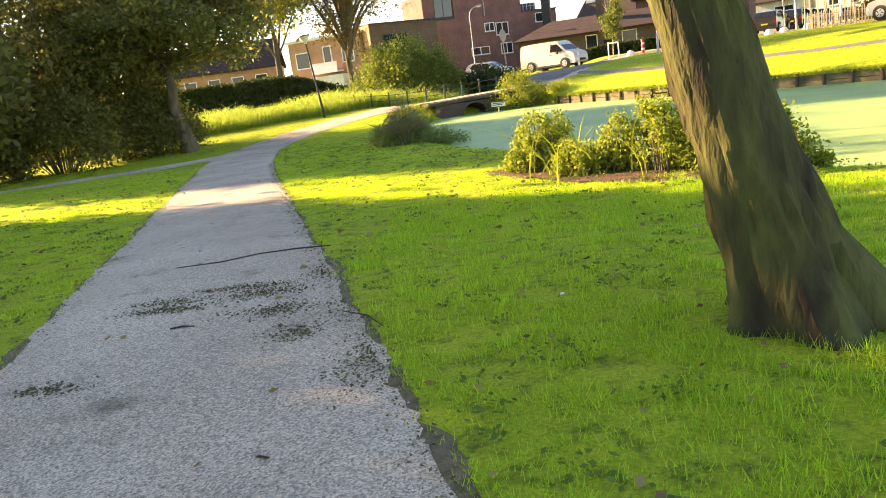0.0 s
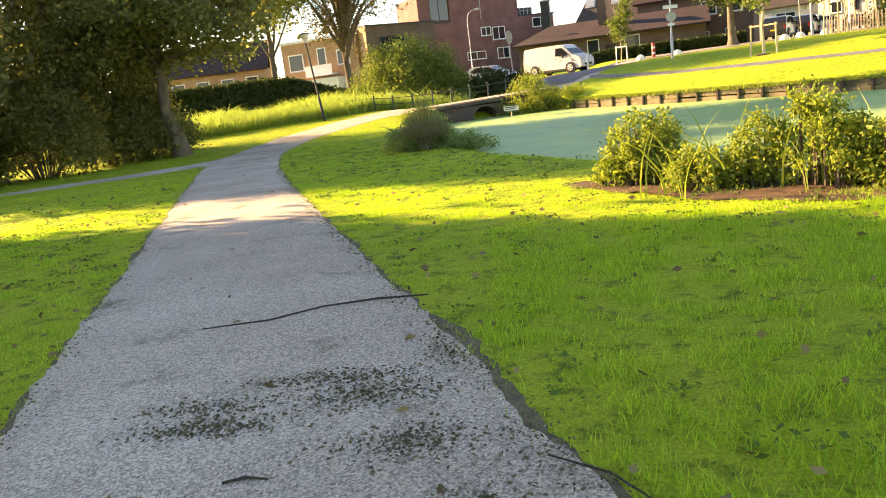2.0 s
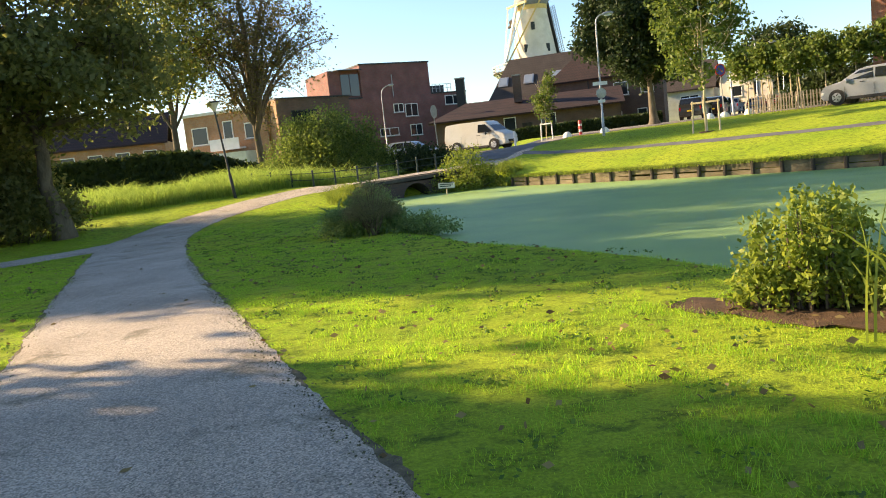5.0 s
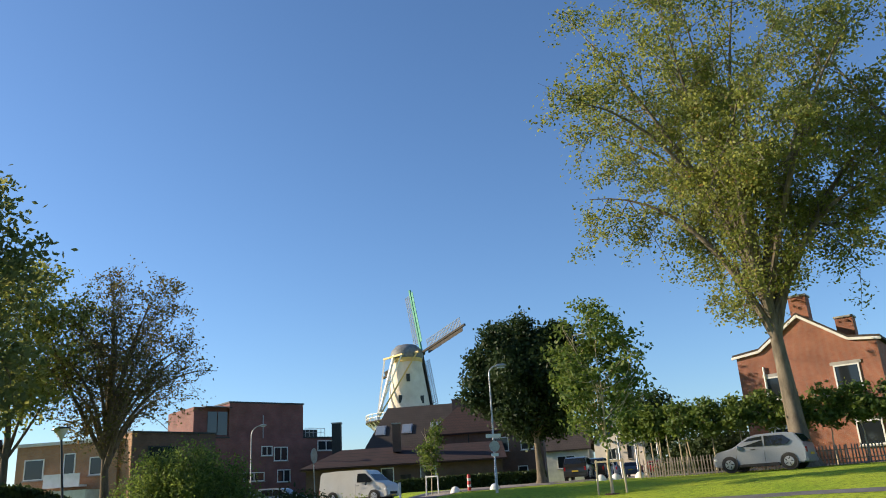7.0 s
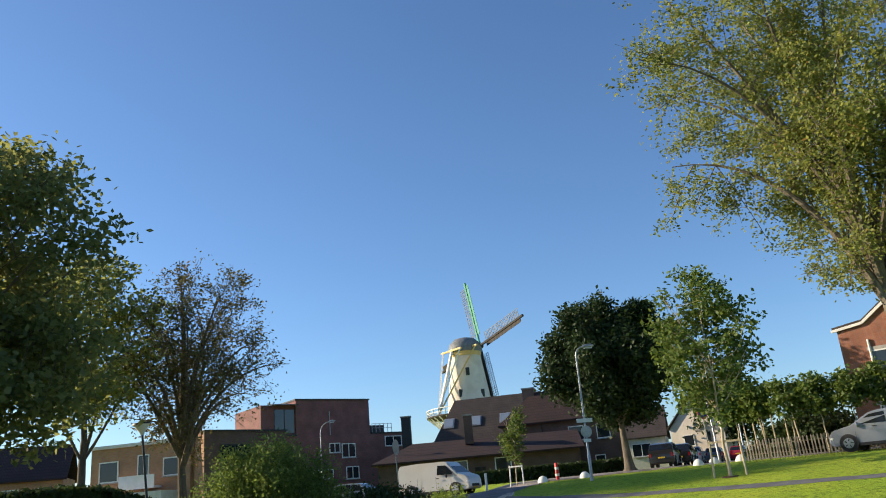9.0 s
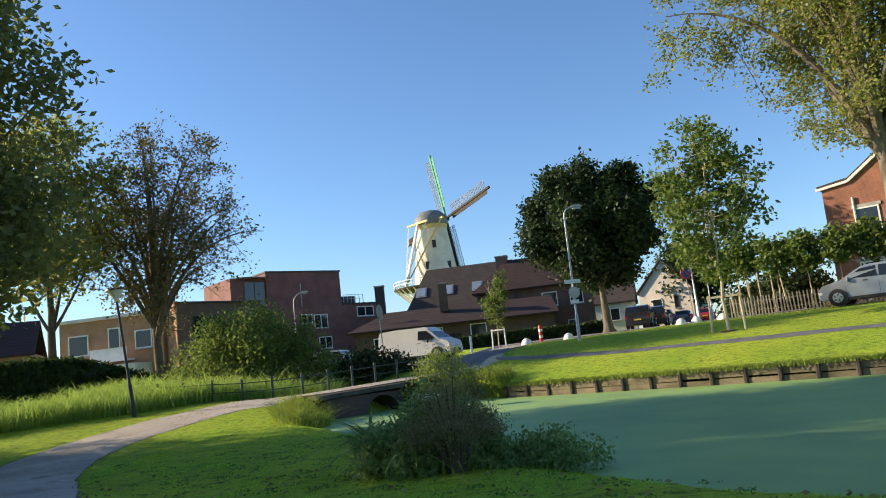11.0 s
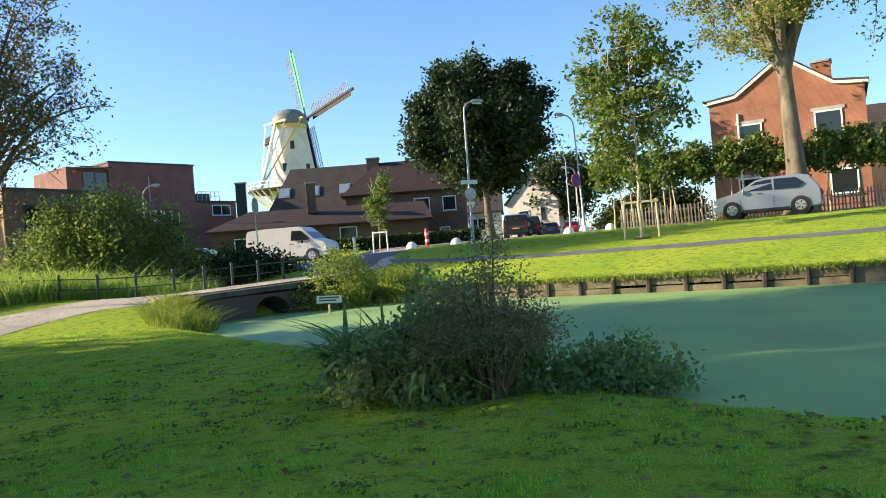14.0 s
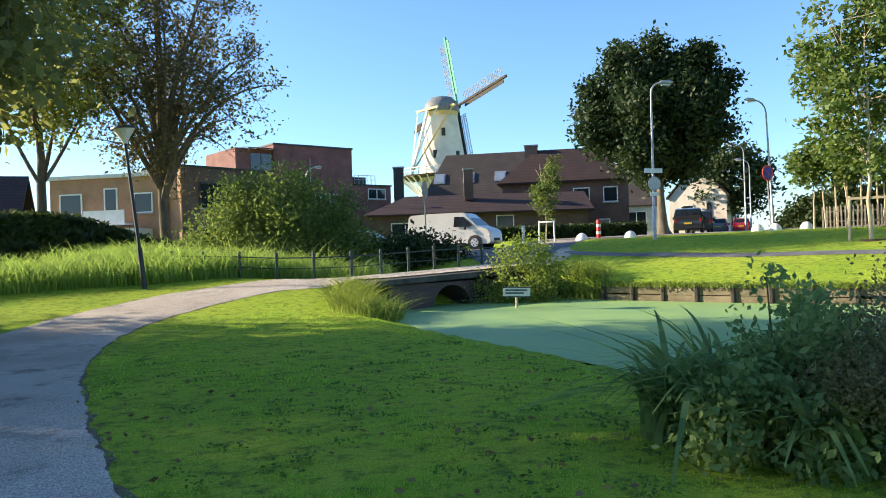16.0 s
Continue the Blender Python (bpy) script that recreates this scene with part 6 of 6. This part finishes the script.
rng = np.random.default_rng(5)
WALK = np.array([(1.3, -1.0), (0.0, 1.0), (-1.1, 3.3), (-2.1, 6.6), (-2.8, 8.8), (-3.5, 10.5), (-4.7, 13.3), (-5.2, 15.6), (-5.8, 17.6), (-6.6, 20.0), (-7.3, 22)])
for count, lo, hi, tall, width, seed in ((100000, 0.0, 4.2, 0.05, 0.006, 3), (150000, 0.0, 7.0, 0.048, 0.009, 1), (110000, 7.0, 17.0, 0.045, 0.016, 2)):
    got = []
    have = 0
    while have < count:
        x, y = rng.uniform(-22, 12, 60000), rng.uniform(0, 40, 60000)
        d = np.full(len(x), 1e9)
        for p in WALK:
            d = np.minimum(d, np.hypot(x - p[0], y - p[1]))
        near = (d >= lo) & (d < hi) & (rng.uniform(0, 1, len(x)) < np.clip(3.5 / (d + 0.5), 0.12, 1))
        x, y, d = x[near], y[near], d[near]
        pd, _ = pond_distance(x, y)
        pth = path_distance(x, y)
        ok = (d >= lo) & (d < hi) & (pd > 0.1) & (pth > 0.0 + 0.06 * rng.normal(size=len(x)))
        clump = np.sin(x * 5.1 + 2 * np.sin(y * 3.7)) * np.sin(y * 4.3 + 2 * np.sin(x * 2.9)) + 0.7 * np.sin(x * 13 + y * 5) * np.sin(y * 11 - x * 4) + rng.normal(size=len(x)) * 0.35
        ok &= clump > -0.15
        got.append(np.stack([x[ok], y[ok], height(x[ok], y[ok]) - 0.006], 1))
        have += int(ok.sum())
    roots = np.concatenate(got)[:count]
    tuftiness = 0.75 + 0.55 * np.sin(roots[:, 0] * 3.1 + 2 * np.sin(roots[:, 1] * 1.7)) * np.sin(roots[:, 1] * 2.7 + 2 * np.sin(roots[:, 0] * 1.9))
    v, per = blades(roots, tall * tuftiness, width, rng, 0.9, 1)
    tagged(part("lawn_grass", cloud("lawn_grass", v, per, L_GRASS), L_GRASS), "short mown green grass blades", "grass", kind="stuff")

n = 2600
x, y = rng.uniform(-12, 3, n), rng.uniform(1.5, 30, n)
pd, _ = pond_distance(x, y)
ok = (pd > 0.3) & ((path_distance(x, y) > 0) | (rng.uniform(0, 1, n) < 0.12))
x, y = x[ok], y[ok]
pos = np.stack([x, y, height(x, y) + np.where(path_distance(x, y) < 0, 0.038, 0.035)], 1)
lv = leaves(pos, 0.045, rng, flat=0.95)
tagged(part("fallen_leaves", cloud("fallen_leaves", lv, 4, L_FALLEN), L_FALLEN), "scattered dry fallen leaves", "leaves", kind="stuff")

peb = Shape()
for k in range(2600):
    i = int(rng.uniform(45, 285))
    w = PW[i] * rng.uniform(-1, 1)
    px, py = PC[i, 0] + w * 0.94, PC[i, 1] + w * 0.33
    r = rng.uniform(0.004, 0.011)
    z = float(land(px, py)) + 0.031
    peb.add([(px - r, py, z), (px, py - r, z), (px + r * 1.3, py, z), (px, py + r, z), (px, py, z + r * 0.9)], [(0, 1, 4), (1, 2, 4), (2, 3, 4), (3, 0, 4)])
tagged(part("pebbles", peb, CONCRETE), "loose pale pebbles on the gravel path", "pebbles", kind="stuff")

litter = []
for cx, cy, rx, ry, cnt in ((-1.98, 5.07, 0.28, 0.10, 420), (-1.33, 5.32, 0.30, 0.16, 560), (-1.08, 4.81, 0.26, 0.14, 420), (-1.51, 5.55, 0.34, 0.10, 380), (-0.78, 4.25, 0.16, 0.16, 300), (-2.1, 5.3, 0.25, 0.08, 240),
                            (-2.0, 3.6, 0.22, 0.08, 240), (-0.45, 4.75, 0.2, 0.3, 420), (-0.95, 5.9, 0.16, 0.3, 380), (-0.2, 3.6, 0.18, 0.4, 420)):
    q = rng.normal(size=(cnt, 2)) * np.array([rx, ry]) * 0.62
    x, y = cx + q[:, 0], cy + q[:, 1]
    on = path_distance(x, y) < -0.03
    x, y = x[on], y[on]
    litter.append(np.stack([x, y, land(x, y) + 0.034], 1))
for k in range(3600):
    i = int(rng.uniform(45, 300))
    w = PW[i] * (1 if rng.uniform() < 0.7 else -1) * rng.uniform(0.8, 1.06) ** 0.5
    litter.append(np.array([[PC[i, 0] + w * 0.94 + rng.normal() * 0.04, PC[i, 1] + w * 0.33 + rng.normal() * 0.06, 0.0]]))
litter = np.concatenate(litter)
litter[:, 2] = land(litter[:, 0], litter[:, 1]) + 0.034
lv = leaves(litter, 0.014, rng, flat=0.8)
tagged(part("path_moss", cloud("path_moss", lv, 4, L_MOSS), L_MOSS), "dark moss and plant litter patches on the gravel", "moss", kind="stuff")

cx, cy = rng.uniform(-9, 5, 1300), rng.uniform(2, 32, 1300)
pd, _ = pond_distance(cx, cy)
ok = (pd > 0.6) & (path_distance(cx, cy) > 0.15)
cx, cy = np.repeat(cx[ok], 16), np.repeat(cy[ok], 16)
cx, cy = cx + rng.normal(size=len(cx)) * 0.07, cy + rng.normal(size=len(cy)) * 0.07
pos = np.stack([cx, cy, land(cx, cy) + 0.022 + rng.uniform(0, 0.025, len(cx))], 1)
tagged(part("lawn_weeds", cloud("lawn_weeds", leaves(pos, 0.026, rng, flat=0.6), 4, L_WEED), L_WEED), "dark low weeds and clover patches in the lawn", "weeds", kind="stuff")

x, y = rng.uniform(-0.8, 4.2, 110000), rng.uniform(1.2, 9.5, 110000)
tufts = np.sin(x * 6.3 + 2 * np.sin(y * 4.1)) * np.sin(y * 5.7 + 2 * np.sin(x * 3.3)) + rng.normal(size=len(x)) * 0.3
pd, _ = pond_distance(x, y)
ok = (pd > 0.15) & (path_distance(x, y) > 0.04 + 0.05 * rng.normal(size=len(x))) & (tufts > 0.0)
x, y, tufts = x[ok], y[ok], tufts[ok]
v, per = blades(np.stack([x, y, height(x, y) - 0.006], 1), 0.055 + 0.04 * np.clip(tufts, 0, 1), 0.007, rng, 0.8, 1)
tagged(part("lawn_grass", cloud("lawn_grass", v, per, L_GRASS), L_GRASS), "longer tufts of green grass beside the path", "grass", kind="stuff")
